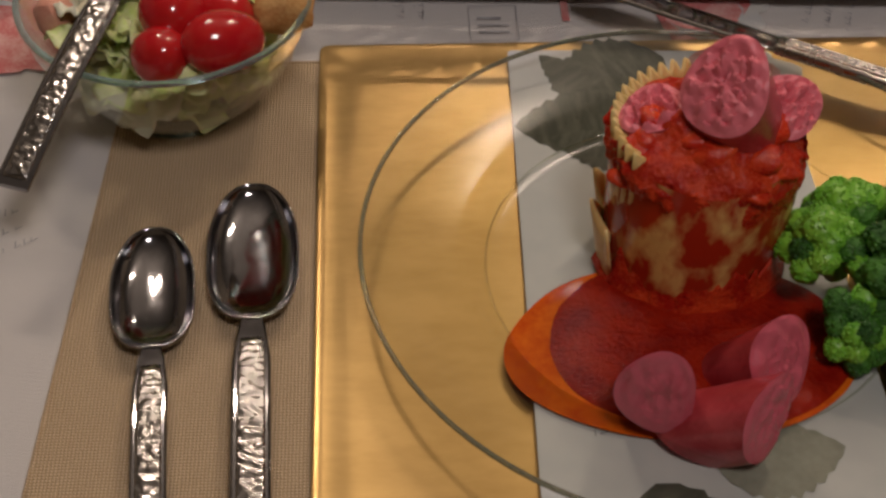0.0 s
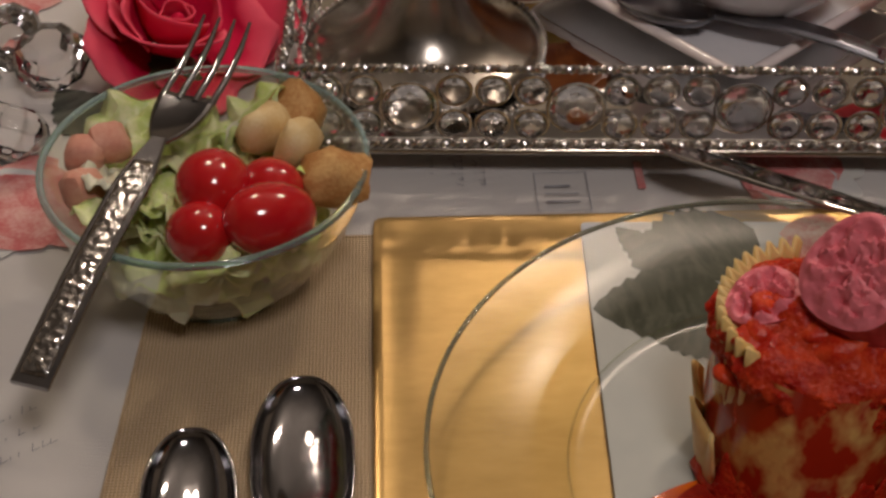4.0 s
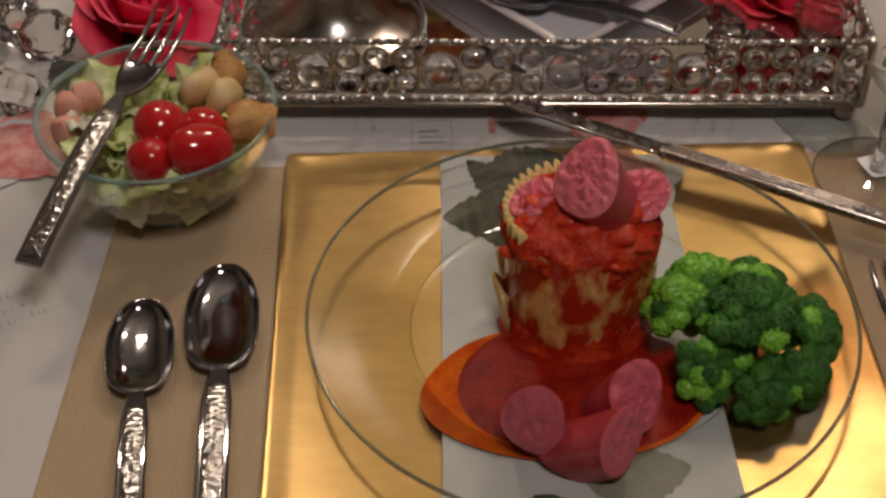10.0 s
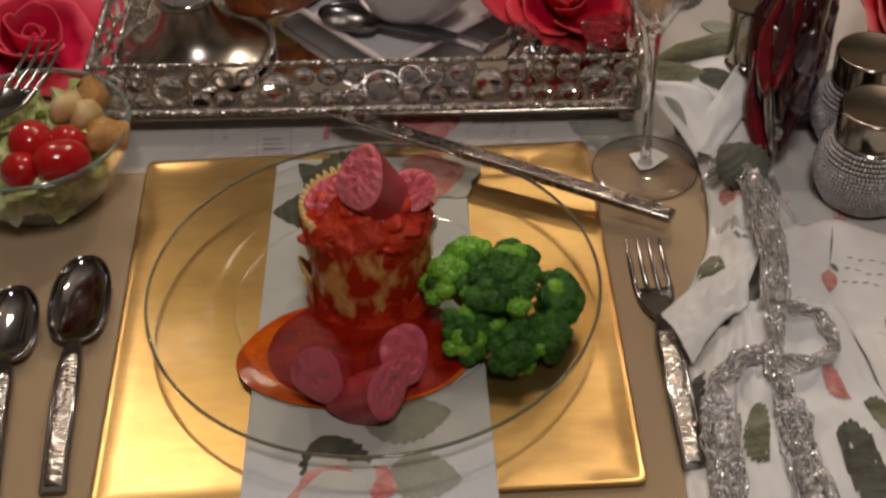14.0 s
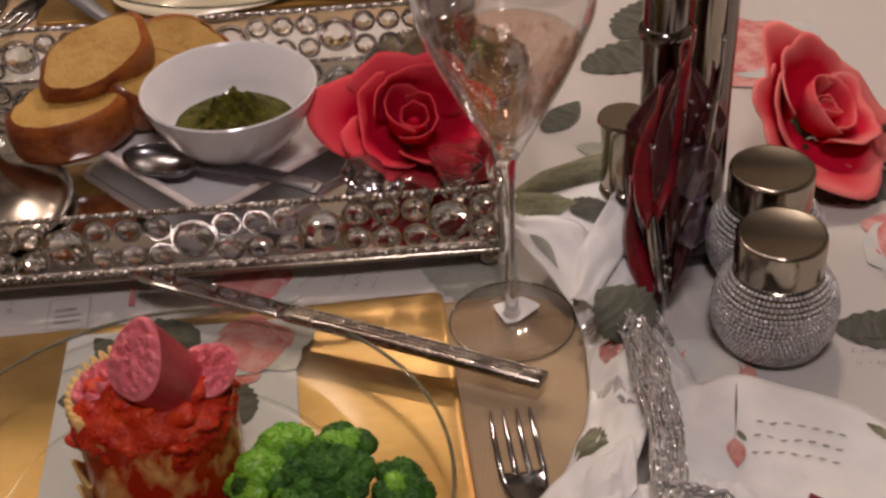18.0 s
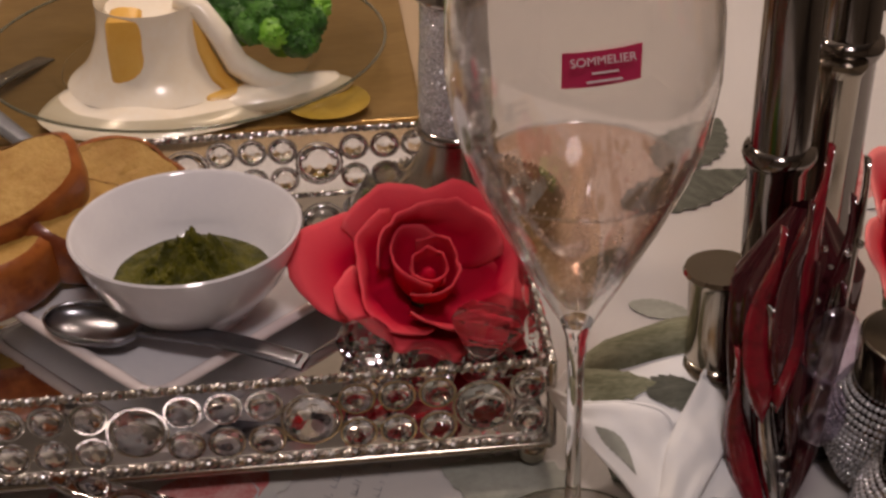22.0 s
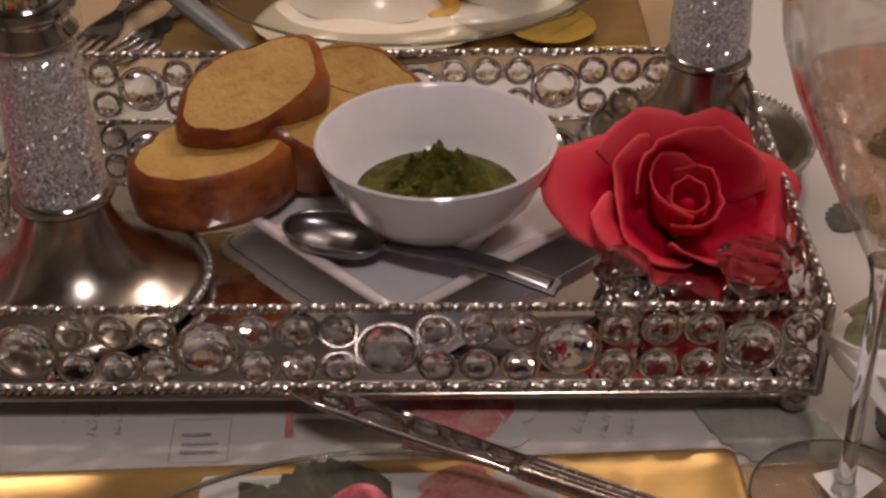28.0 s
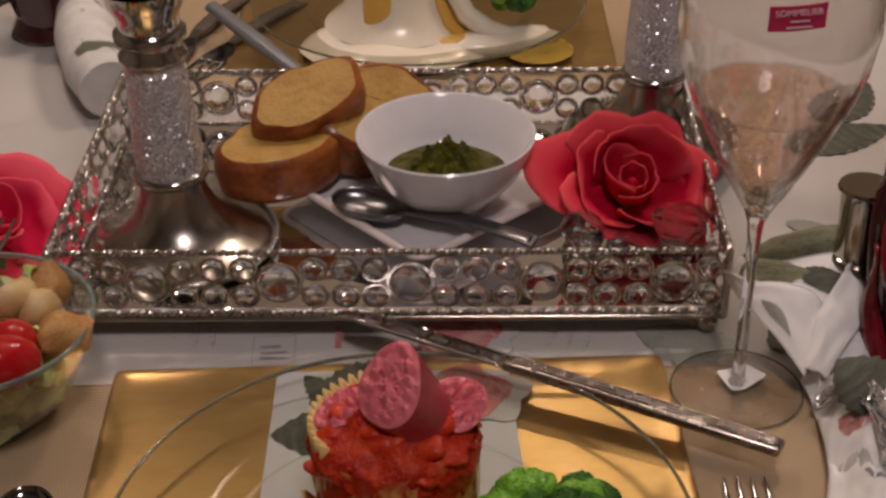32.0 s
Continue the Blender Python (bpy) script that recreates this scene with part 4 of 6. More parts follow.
fork("dinner_fork", pose(0.1925, 0.0010, 0.0030, 0, 0, 1), 0.205, 0.026, "steel dinner fork with hammered handle on the placemat")

knife = thing("dinner_knife", "steel dinner knife resting across the plate rim", "knife", look((0.2135, 0.0585, 0.0190), (-0.020, 0.185, 0.0290)) @ pose(0, 0, 0, -90, 0, 0) @ pose(0, 0, 0, 0, 17, 0))
# local +y runs from the handle's end to the tip
part("handle", moved(block(0.0165, 0.165, 0.0062, 0.002), pose(0, 0.0825, -0.003)), M["knife_steel"], knife, "ridged steel handle")
for x in (-0.0045, 0.0, 0.0045):
    part("ridge", tube([(x, 0.004, 0.0032), (x, 0.080, 0.0036), (x, 0.160, 0.0032)], 0.0011, 8), M["knife_steel"], knife)
part("blade", sheet(lambda u, v: ((2 * u - 1) * (0.0095 + 0.0012 * math.sin(v * 3)) * (1 - max(0, v - 0.86) / 0.14 * (0.9 if u > 0.5 else 0.4)), 0.164 + 0.108 * v, 0.0004 * math.sin(u * 3.14)), 8, 20), M["blade_steel"], knife, "plain polished blade", thick=0.0016)

# ---- salad ----
BX, BY = -0.2365, 0.1345
salad_bowl = thing("salad_bowl", "clear glass bowl full of salad, standing beside the charger", "bowl", pose(BX, BY, 0) @ Matrix.Diagonal((0.90, 0.90, 1, 1)))
BP = [(0, 0.006), (0.030, 0.006), (0.040, 0.010), (0.055, 0.024), (0.067, 0.042), (0.0745, 0.060), (0.0765, 0.067)]
part("wall", lathe([(r + 0.003 * (i > 0), z - 0.003) for i, (r, z) in enumerate(BP)], 64), M["glass"], salad_bowl, "clear glass wall")
part("inner_wall", lathe(BP, 64), M["glass"], salad_bowl)
part("rim", tube([(0.078 * math.cos(2 * math.pi * k / 72), 0.078 * math.sin(2 * math.pi * k / 72), 0.0665) for k in range(73)], 0.0018, 10), M["bowl_rim"], salad_bowl, "rounded bluish rim")
part("foot", lathe([(0.030, 0.0005), (0.038, 0.0005), (0.040, 0.003), (0.036, 0.0065), (0.030, 0.0060), (0.030, 0.0005)], 48), M["bowl_rim"], salad_bowl)

rnd = random.Random(12)


def lettuce_leaf(r, seed):
    def fn(u, v):
        a, q = 6.283 * u, v
        w = r * q * (1 + 0.22 * noise.noise(Vector((math.cos(a) * 2, math.sin(a) * 2, seed))))
        z = 0.010 * noise.noise(Vector((math.cos(a) * q * 2.6, math.sin(a) * q * 2.6, seed + 5))) + 0.0022 * math.sin(a * 9 + seed) * q ** 3
        return (w * math.cos(a), w * math.sin(a), z)
    return sheet(fn, 44, 7, True)


heap = thing("salad", "heap of torn pale green lettuce in the glass bowl", "salad", pose(BX, BY, 0) @ Matrix.Diagonal((0.88, 0.88, 1, 1)))
for k in range(58):
    a, d = rnd.uniform(0, 6.283), math.sqrt(rnd.random())
    lay = k / 58
    z = 0.014 + 0.046 * lay
    rmax = 0.034 + 0.034 * lay
    g = lettuce_leaf(rnd.uniform(0.017, 0.031), k * 1.3)
    part("lettuce_leaf", g, M["lettuce" if rnd.random() < 0.62 else "lettuce_white"], heap, "", pose(d * (rmax - 0.010) * math.cos(a), d * (rmax - 0.010) * math.sin(a), z, rnd.uniform(-35, 35), rnd.uniform(-35, 35), rnd.uniform(0, 360)), thick=0.0006)


def tomato(x, y, z, r, rot, squash=(1, 1, 1.35), label="small shiny red cherry tomato on the salad"):
    s = solo("cherry_tomato", ball(r, 24, 16, squash, 0.03, 60, x * 90), M["tomato"], label, "tomato", pose(x, y, z, *rot), "cherry tomatoes")
    return s


tomato(-0.2304, 0.1110, 0.0700, 0.0165, (70, 20, 0), (1, 1, 1.1))
tomato(-0.2060, 0.0905, 0.0690, 0.0155, (75, 0, -60), (1, 1, 1.35))
tomato(-0.2350, 0.0875, 0.0640, 0.0140, (40, 30, 0), (1, 1, 1.2))
tomato(-0.2075, 0.1160, 0.0640, 0.0140, (60, 0, 40), (1, 1, 1.25))


def chunk(name, m, s, material, seed, label, cat, group):
    g = block(s, s * (0.62 if name == "cheese_chunk" else 0.9), s * 0.8, s * 0.30)
    v = [tuple(Vector(p) * (1 + 0.22 * noise.noise(Vector(p) * 90 + Vector((seed, 0, 0))))) for p in g[0]]
    return solo(name, (v, g[1]), material, label, cat, m, group)


for k, (x, y, z, s, rot) in enumerate(((-0.186, 0.1235, 0.056, 0.028, (20, 30, 20)), (-0.198, 0.1740, 0.054, 0.027, (10, -20, 50)))):
    chunk("crouton", pose(x, y, z, *rot), s, M["crouton"], k * 3.1, "toasted brown bread crouton on the salad", "crouton", "croutons")
for k, (x, y, z) in enumerate(((-0.2135, 0.1480, 0.060), (-0.2000, 0.1400, 0.060))):
    chunk("cheese_chunk", pose(x, y, z, 20 * k, 15, 40 + 25 * k), 0.027, M["cheese"], k + 0.4, "pale yellow cheese chunk on the salad", "cheese", "cheese chunks")
for k, (x, y, z) in enumerate(((-0.291, 0.144, 0.056), (-0.283, 0.153, 0.058), (-0.295, 0.131, 0.054))):
    chunk("ham_flake", pose(x, y, z, 30 * k, 10, 30 * k), 0.019, M["ham"], k + 7.4, "rough pink ham piece on the salad", "ham", "ham pieces")

fork("salad_fork", look((-0.2440, 0.1610, 0.0790), (-0.2290, 0.2050, 0.0880)) @ pose(0, 0, 0, -90, 0, 0), 0.205, 0.026, "hammered steel fork resting across the salad bowl")

# ---- crystal tray ----
TRAY = pose(0.0055, 0.3250, 0, 0, 0, -2.4)
TW, TD, Z0, Z1 = 0.414, 0.254, 0.021, 0.065
tray = thing("mirrored_tray", "rectangular mirrored tray with a gallery of crystal beads in silver wire", "tray", TRAY)
part("mirror_floor", moved(block(TW - 0.006, TD - 0.006, 0.004, 0.001), pose(0, 0, Z0 - 0.003)), M["mirror"], tray, "mirror glass bottom", smooth=False)


def rope(a, b, r, turns_per_m=260):
    """Two wires twisted about one another."""
    a, b = Vector(a), Vector(b)
    d = (b - a).normalized()
    s = d.cross(Vector((0, 0, 1))).normalized()
    u = s.cross(d)
    n = max(12, int((b - a).length * turns_per_m * 7))
    out = []
    for ph in (0, math.pi):
        pts = []
        for i in range(n + 1):
            t = i / n
            ang = ph + t * (b - a).length * turns_per_m * 6.283 * 0.5
            pts.append(tuple(a + (b - a) * t + s * (r * 0.55 * math.cos(ang)) + u * (r * 0.55 * math.sin(ang))))
        out.append(tube(pts, r * 0.62, 5))
    return join(*out)


hx, hy = TW / 2, TD / 2
corners = [(-hx, -hy), (hx, -hy), (hx, hy), (-hx, hy)]
for i in range(4):
    a, b = corners[i], corners[(i + 1) % 4]
    for z in (Z0, Z1):
        part("twisted_rail", rope((*a, z), (*b, z), 0.0020), M["wire"], tray)
    part("flat_rail", tube([(*a, Z0 - 0.004), (*b, Z0 - 0.004)], 0.0022, 8), M["nickel"], tray)
    part("corner_post", tube([(*a, Z0 - 0.004), (*a, Z1)], 0.0024, 8), M["wire"], tray)
    part("ball_foot", moved(ball(0.0075, 14, 10), pose(a[0] * 0.96, a[1] * 0.94, 0.0088)), M["nickel"], tray)


def gem(r, depth):
    """A round cut stone: smooth domed front over a faceted back."""
    return lathe([(0.0001, depth * 0.9), (r * 0.42, depth * 0.82), (r * 0.74, depth * 0.56), (r * 0.95, depth * 0.15), (r, -depth * 0.05), (r * 0.62, -depth * 0.45), (0.0001, -depth * 0.7)], 14)


GEMS = {}
for key, r in (("small", 0.0083), ("big", 0.0140)):
    GEMS[key] = (mesh_of("crystal_bead", gem(r * 0.92, r * 0.62), M["bead_glass"], False),
                 mesh_of("bead_ring", tube([(r * math.cos(2 * math.pi * k / 20), r * math.sin(2 * math.pi * k / 20), 0) for k in range(21)], 0.0008, 6), M["wire"]))
ZM = (Z0 + Z1) / 2


def bead(kind, x, y, z, turn):
    b = part("crystal_bead", GEMS[kind][0], None, tray, "", pose(x, y, z, 90, 0, turn))
    part("bead_ring", GEMS[kind][1], None, b)


def gallery(a, b, turn, first, pitch=0.0805):
    a, b = Vector((*a, 0)), Vector((*b, 0))
    d = (b - a).normalized()
    ln = (b - a).length
    k = -2
    while True:
        s = first + pitch * k
        if s > ln + 0.02:
            break
        if 0.012 < s < ln - 0.012:
            p = a + d * s
            bead("big", p.x, p.y, ZM, turn)
        for j in (0.0215, 0.0402, 0.0590):
            if 0.008 < s + j < ln - 0.008:
                p = a + d * (s + j)
                for dz in (-0.0098, 0.0098):
                    bead("small", p.x, p.y, ZM + dz, turn)
        k += 1


gallery(corners[0], corners[1], 0, 0.0602, 0.0803)
gallery(corners[2], corners[3], 180, 0.1030 - 0.0805)
gallery(corners[1], corners[2], 90, 0.055)
gallery(corners[3], corners[0], -90, 0.055)

ZT = Z0 + 0.0012


def candle_holder(m, label):
    c = thing("candle_holder", label, "candle holder", m, "candle holders")
    part("base", lathe([(0, 0), (0.060, 0), (0.064, 0.002), (0.063, 0.005), (0.056, 0.0080), (0.044, 0.0125), (0.034, 0.020), (0.0265, 0.030), (0.0215, 0.042), (0.0195, 0.052)], 64), M["foot_silver"], c, "round silver foot")
    part("beaded_edge", join(*[moved(ball(0.0016, 6, 4), pose(0.0638 * math.cos(6.283 * k / 90), 0.0638 * math.sin(6.283 * k / 90), 0.0052)) for k in range(90)]), M["wire"], c)
    part("collar", lathe([(0.0195, 0.051), (0.0235, 0.052), (0.0245, 0.054), (0.0235, 0.057), (0.0215, 0.058)], 40), M["chrome"], c)
    part("glitter_column", lathe([(0.0215, 0.058), (0.0220, 0.070), (0.0212, 0.090), (0.0198, 0.11), (0.0192, 0.134)], 48), M["glit"], c, "column covered in silver glitter")
    part("ringed_neck", lathe([(0.0192, 0.134), (0.0215, 0.136), (0.0215, 0.139), (0.0185, 0.142), (0.0185, 0.147), (0.0225, 0.150), (0.0225, 0.154), (0.019, 0.157), (0.0195, 0.165), (0.0235, 0.172), (0.025, 0.182), (0.0, 0.183)], 48), M["chrome"], c, "silver ringed neck")
    part("cup", lathe([(0.021, 0.182), (0.034, 0.190), (0.040, 0.205), (0.040, 0.215), (0.037, 0.215), (0.033, 0.196), (0.0, 0.188)], 48), M["chrome"], c)
    return c


candle_holder(pose(-0.1370, 0.2840, ZT, 0, -1.5, 0), "silver candle holder with a glittering column on the mirrored tray")
candle_holder(pose(0.1950, 0.4140, ZT), "silver candle holder with a glittering column at the tray's corner")

# platter, bread, dip bowl, spoon
PLAT = pose(0.0296, 0.3360, ZT, 0, 0, 40)


def square_shell(levels):
    """Rounded square rings stacked into one surface, closed at both ends."""
    rings = [[(x, y, z) for x, y in rounded([(-h, -h), (h, -h), (h, h), (-h, h)], h * 0.16, 5)] for h, z in levels]
    n = len(rings[0])
    f = [tuple(reversed(range(n))), tuple(range((len(rings) - 1) * n, len(rings) * n))]
    for i in range(len(rings) - 1):
        f += [(i * n + k, i * n + (k + 1) % n, (i + 1) * n + (k + 1) % n, (i + 1) * n + k) for k in range(n)]
    return [p for r in rings for p in r], f


platter = thing("square_platter", "square white porcelain dish with a raised lip on the mirrored tray", "platter", PLAT)
part("dish", square_shell(((0.046, 0.0), (0.051, 0.0005), (0.0735, 0.0135), (0.0735, 0.0138), (0.058, 0.0134))), M["ceramic"], platter, smooth=False)
lip = [(x, y, 0.0165) for x, y in rounded([(-0.0755, -0.0755), (0.0755, -0.0755), (0.0755, 0.0755), (-0.0755, 0.0755)], 0.012, 5)]
part("raised_lip", tube(lip + [lip[0]], 0.0032, 10, 0.9), M["lip"], platter, "pale glazed lip")

BC = (0.0400, 0.3060)
ZB = ZT + 0.0140
dip = thing("dip_bowl", "small white porcelain bowl holding green pesto", "bowl", pose(BC[0], BC[1], ZB))
part("wall", lathe([(0, 0.003), (0.022, 0.003), (0.023, 0), (0.027, 0), (0.028, 0.004), (0.038, 0.0125), (0.050, 0.027), (0.0575, 0.045), (0.0595, 0.0525), (0.0585, 0.0535), (0.0565, 0.052), (0.048, 0.029), (0.036, 0.0155), (0.024, 0.009), (0, 0.0075)], 64), M["ceramic"], dip)


def mound(r, a):
    p = Vector((r * math.cos(a), r * math.sin(a), 0))
    n = noise.noise(p * 5 + Vector((3, 1, 0))) + 0.6 * noise.noise(p * 12) + 0.35 * noise.noise(p * 26)
    return 0.0215 + 0.0190 * math.exp(-((r * math.cos(a) - 0.05) ** 2 + (r * math.sin(a) - 0.15) ** 2) / 0.22) * (1 + 0.34 * n) + 0.0030 * n * (1 - r ** 4)


pesto = thing("pesto", "mound of dark green pesto in the white bowl", "dip", pose(BC[0], BC[1], ZB))
part("mound", disc_rings(pool_r(3, 0.0415, 0.05, 2), mound, 96, 30), M["pesto"], pesto)
rnd = random.Random(8)
bits = []
for k in range(26):
    a, q = rnd.uniform(0, 6.283), 0.62 * math.sqrt(rnd.random())
    bits.append(moved(ball(rnd.uniform(0.0010, 0.0024), 10, 7, (1.2, 0.9, 0.7), 0.3, 300, k), pose(0.0415 * q * math.cos(a), 0.0415 * q * math.sin(a), mound(q, a), rnd.uniform(-40, 40), rnd.uniform(-40, 40), 0)))
tagged(part("herb_pieces", join(*bits), M["pesto"], pesto, "coarse chopped herb lumps"), kind="stuff")


def bread_slice(m, rx, ry, t, seed):
    b = thing("bread_slice", "thick slice of crusty white baguette on the porcelain dish", "bread", m, "bread slices")
    out = lambda a: (rx * (1 + 0.07 * math.sin(2 * a + seed) + 0.13 * noise.noise(Vector((math.cos(a) * 1.5, math.sin(a) * 1.5, seed)))))
    sq = Matrix.Diagonal((1, ry / rx, 1, 1))

    def side(u, v):
        a = 6.283 * u
        k = math.sin(v * math.pi) ** 0.22
        q = out(a) * (0.86 + 0.14 * k) + 0.0012 * noise.noise(Vector((math.cos(a) * 4, math.sin(a) * 4, seed + v * 3)))
        return (q * math.cos(a), q * math.sin(a), -t / 2 + t * v)

    part("crust", moved(sheet(side, 56, 11, True), sq), M["crust"], b, "brown baked crust")
    for sg in (1, -1):
        part("crumb", moved(disc_rings(lambda a: out(a) * 0.855, lambda q, a, s=sg: s * (t / 2 - 0.0004 + 0.0012 * noise.noise(Vector((q * 5 * math.cos(a), q * 5 * math.sin(a), seed)))), 48, 10), sq), M["crumb"], b, "pale yellow crumb")


bread_slice(pose(-0.0715, 0.3360, ZT + 0.0340, 6, -5, 10), 0.042, 0.033, 0.034, 1)
bread_slice(pose(-0.0520, 0.3620, ZT + 0.0600, 18, -16, 34), 0.042, 0.029, 0.030, 2)
bread_slice(pose(-0.0190, 0.3640, ZT + 0.0360, 30, 16, 40), 0.042, 0.030, 0.030, 3)
bread_slice(pose(-0.0040, 0.4040, ZT + 0.0400, 38, 8, 14), 0.040, 0.027, 0.028, 4)

dip_spoon = spoon("dip_spoon", look((-0.0105, 0.2865, ZT + 0.0165), (-0.1160, 0.3350, ZT + 0.0165)) @ pose(0, 0, 0, -90, 0, 0), 0.142, 0.054, 0.033, "small steel spoon lying on the porcelain dish", "")

for o in dip_spoon.children_recursive:
    o.data.materials[0] = M["dull_steel"]


# ---- roses and loose crystals ----
def petal_mesh(name, size, rad, height, half, flare, seed, material):
    """One petal: a patch of a cup, widest near its lip, which rolls outwards and waves."""
    nu, nv = 21, 17

    def fn(u, v):
        x = 2 * u - 1
        wid = half * (0.45 + 0.55 * math.sin(min(1.0, v * 1.3) * math.pi / 2))
        top = 1 - 0.20 * abs(x) ** 2.6 + 0.08 * noise.noise(Vector((x * 1.3, seed, 2.0)))
        q = v * top
        lip = max(0.0, q - 0.66) / 0.34
        wave = noise.noise(Vector((x * 2.3, q * 1.5, seed + 5.0))) + 0.35 * noise.noise(Vector((x * 5.5, q * 3.0, seed + 8.0)))
        r = rad * (0.22 + 0.78 * math.sin(min(1.0, q * 1.12) * math.pi / 2) ** 0.9) + flare * rad * 0.55 * lip ** 1.6 + 0.24 * rad * wave * q
        z = height * (q ** 1.35) - flare * height * 0.30 * lip ** 2 + 0.13 * height * wave * q
        a = x * wid + math.pi / 2
        return (size * r * math.cos(a), size * r * math.sin(a), size * z)

    me = mesh_of(name, sheet(fn, nu, nv), material)
    at = me.attributes.new("lip", "FLOAT", "POINT")
    vals = []
    for i, p in enumerate(me.vertices):
        u, v = (i // nv) / (nu - 1), (i % nv) / (nv - 1)
        k = (v - 0.68) * 2.4 * (0.30 + 0.55 * min(1.0, flare + 0.2)) + 0.30 * abs(2 * u - 1) ** 5 * v + 0.22 * noise.noise(Vector((u * 4, v * 4, seed)))
        vals.append(min(1.0, max(0.0, k)))
    at.data.foreach_set("value", vals)
    return me


def rose(m, size, key, label, seed=0, leaves=2):
    r = random.Random(seed)
    s = thing("silk_rose", label, "rose", m, "silk roses")
    k = 0
    for ring, (count, rad, height, half, flare, z) in enumerate(((2, 0.13, 0.30, 2.2, 0.0, 0.10), (2, 0.31, 0.46, 1.90, 0.10, 0.05), (3, 0.52, 0.50, 1.35, 0.42, 0.02), (4, 0.63, 0.36, 1.15, 0.70, -0.02))):
        for i in range(count):
            a = 360 / count * i + ring * 53 + r.uniform(-22, 22)
            me = petal_mesh("petal", size, rad * r.uniform(0.86, 1.12), height * r.uniform(0.92, 1.06), half, flare * r.uniform(0.7, 1.3), seed + k * 1.7, M[key])
            part("petal", me, None, s, "", pose(0, 0, z * size, 0, 0, a) @ pose(0, 0, 0, r.uniform(-14, 9), r.uniform(-12, 12), 0), thick=0.0011)
            k += 1
    part("bud", moved(ball(0.08 * size, 16, 12, (1, 1, 2.0), 0.1, 40, seed), pose(0, 0, 0.20 * size)), M[key], s)
    part("calyx", moved(ball(0.13 * size, 14, 10, (1, 1, 0.8)), pose(0, 0, 0.0)), M["rose_leaf"], s)
    for i in range(leaves):
        part("leaf", leaf_geo(0.8 * size, 0.45 * size, 7, 0.25), M["rose_leaf"], s, "", pose(0, 0, -0.06 * size, 8, 0, 60 + 150 * i + seed * 20), thick=0.0006)
    return s


rose(pose(0.1570, 0.2900, ZT + 0.022, 30, 6, 12), 0.068, "petal", "red silk rose with coral edged petals on the mirrored tray", 1)
rose(pose(0.4300, 0.2840, 0.026, 36, 4, 40), 0.072, "petal_pale", "coral red silk rose on the tablecloth behind the shakers", 2)
rose(pose(-0.2740, 0.3080, 0.014, 22, -6, 70), 0.066, "petal_pink", "pink red silk rose on the tablecloth beside the tray", 3)


def stone(r):
    return lathe([(0.0001, r * 0.62), (r * 0.55, r * 0.60), (r * 0.86, r * 0.34), (r, r * 0.02), (r * 0.80, -r * 0.30), (r * 0.40, -r * 0.72), (0.0001, -r * 0.95)], 10)


for x, y, z, r, rot, lab in ((0.124, 0.238, ZT + 0.030, 0.0150, (20, 10, 0), "on the mirrored tray"), (0.184, 0.236, ZT + 0.034, 0.0190, (-30, 20, 0), "on the mirrored tray"), (0.196, 0.262, ZT + 0.014, 0.0185, (60, 0, 30), "on the mirrored tray"), (0.152, 0.232, ZT + 0.014, 0.0160, (40, 10, 0), "on the mirrored tray"),
                        (0.184, 0.236, ZT + 0.0145, 0.0150, (10, 10, 0), "on the mirrored tray"), (0.124, 0.238, ZT + 0.0135, 0.0140, (70, 10, 0), "on the mirrored tray"), (0.203, 0.300, ZT + 0.020, 0.0165, (40, 60, 0), "on the mirrored tray"), (0.488, 0.262, 0.016, 0.018, (30, 20, 0), "on the tablecloth"), (-0.335, 0.290, 0.018, 0.021, (30, 0, 0), "on the tablecloth"),
                        (-0.345, 0.226, 0.018, 0.020, (-40, 20, 0), "on the tablecloth"), (-0.360, 0.312, 0.017, 0.019, (50, 30, 0), "on the tablecloth"), (-0.372, 0.252, 0.016, 0.018, (10, 50, 0), "on the tablecloth")):
    solo("crystal_stone", stone(r), M["crystal"], "clear faceted acrylic crystal " + lab, "crystal", pose(x, y, z, *rot), "loose crystals", smooth=False)

# ---- wine glass ----
WINE = pose(0.2050, 0.1330, 0.0028)
wg = thing("wine_glass", "stemmed tulip glass half full of pale rose wine", "wine glass", WINE)
part("foot", lathe([(0, 0.0), (0.038, 0.0), (0.0388, 0.0008), (0.0375, 0.0016), (0.015, 0.0034), (0.006, 0.0060), (0.0042, 0.011)], 64), M["stem_glass"], wg)
part("foot_rim", tube([(0.0386 * math.cos(6.2832 * k / 64), 0.0386 * math.sin(6.2832 * k / 64), 0.0009) for k in range(65)], 0.0006, 6), M["glass_rim"], wg)
part("stem", lathe([(0.0, 0.0060), (0.0060, 0.0062), (0.0042, 0.0110), (0.0036, 0.0213), (0.0032, 0.0638), (0.0036, 0.1018), (0.0046, 0.1152), (0.0068, 0.1225), (0.0, 0.1236)], 24), M["crystal"], wg)
BOWL = [(0.0070, 0.1230), (0.0125, 0.1331), (0.0220, 0.1510), (0.0325, 0.1722), (0.0420, 0.1935), (0.0485, 0.2136), (0.0515, 0.2360), (0.0510, 0.2606), (0.0475, 0.2851), (0.0440, 0.3042)]
part("bowl", lathe(BOWL, 64), M["stem_glass"], wg)
part("bowl_inside", lathe([(0.0001, 0.1297), (0.006, 0.1314)] + [(r - 0.0011, z + 0.0004) for r, z in BOWL[2:]], 64), M["stem_glass"], wg)
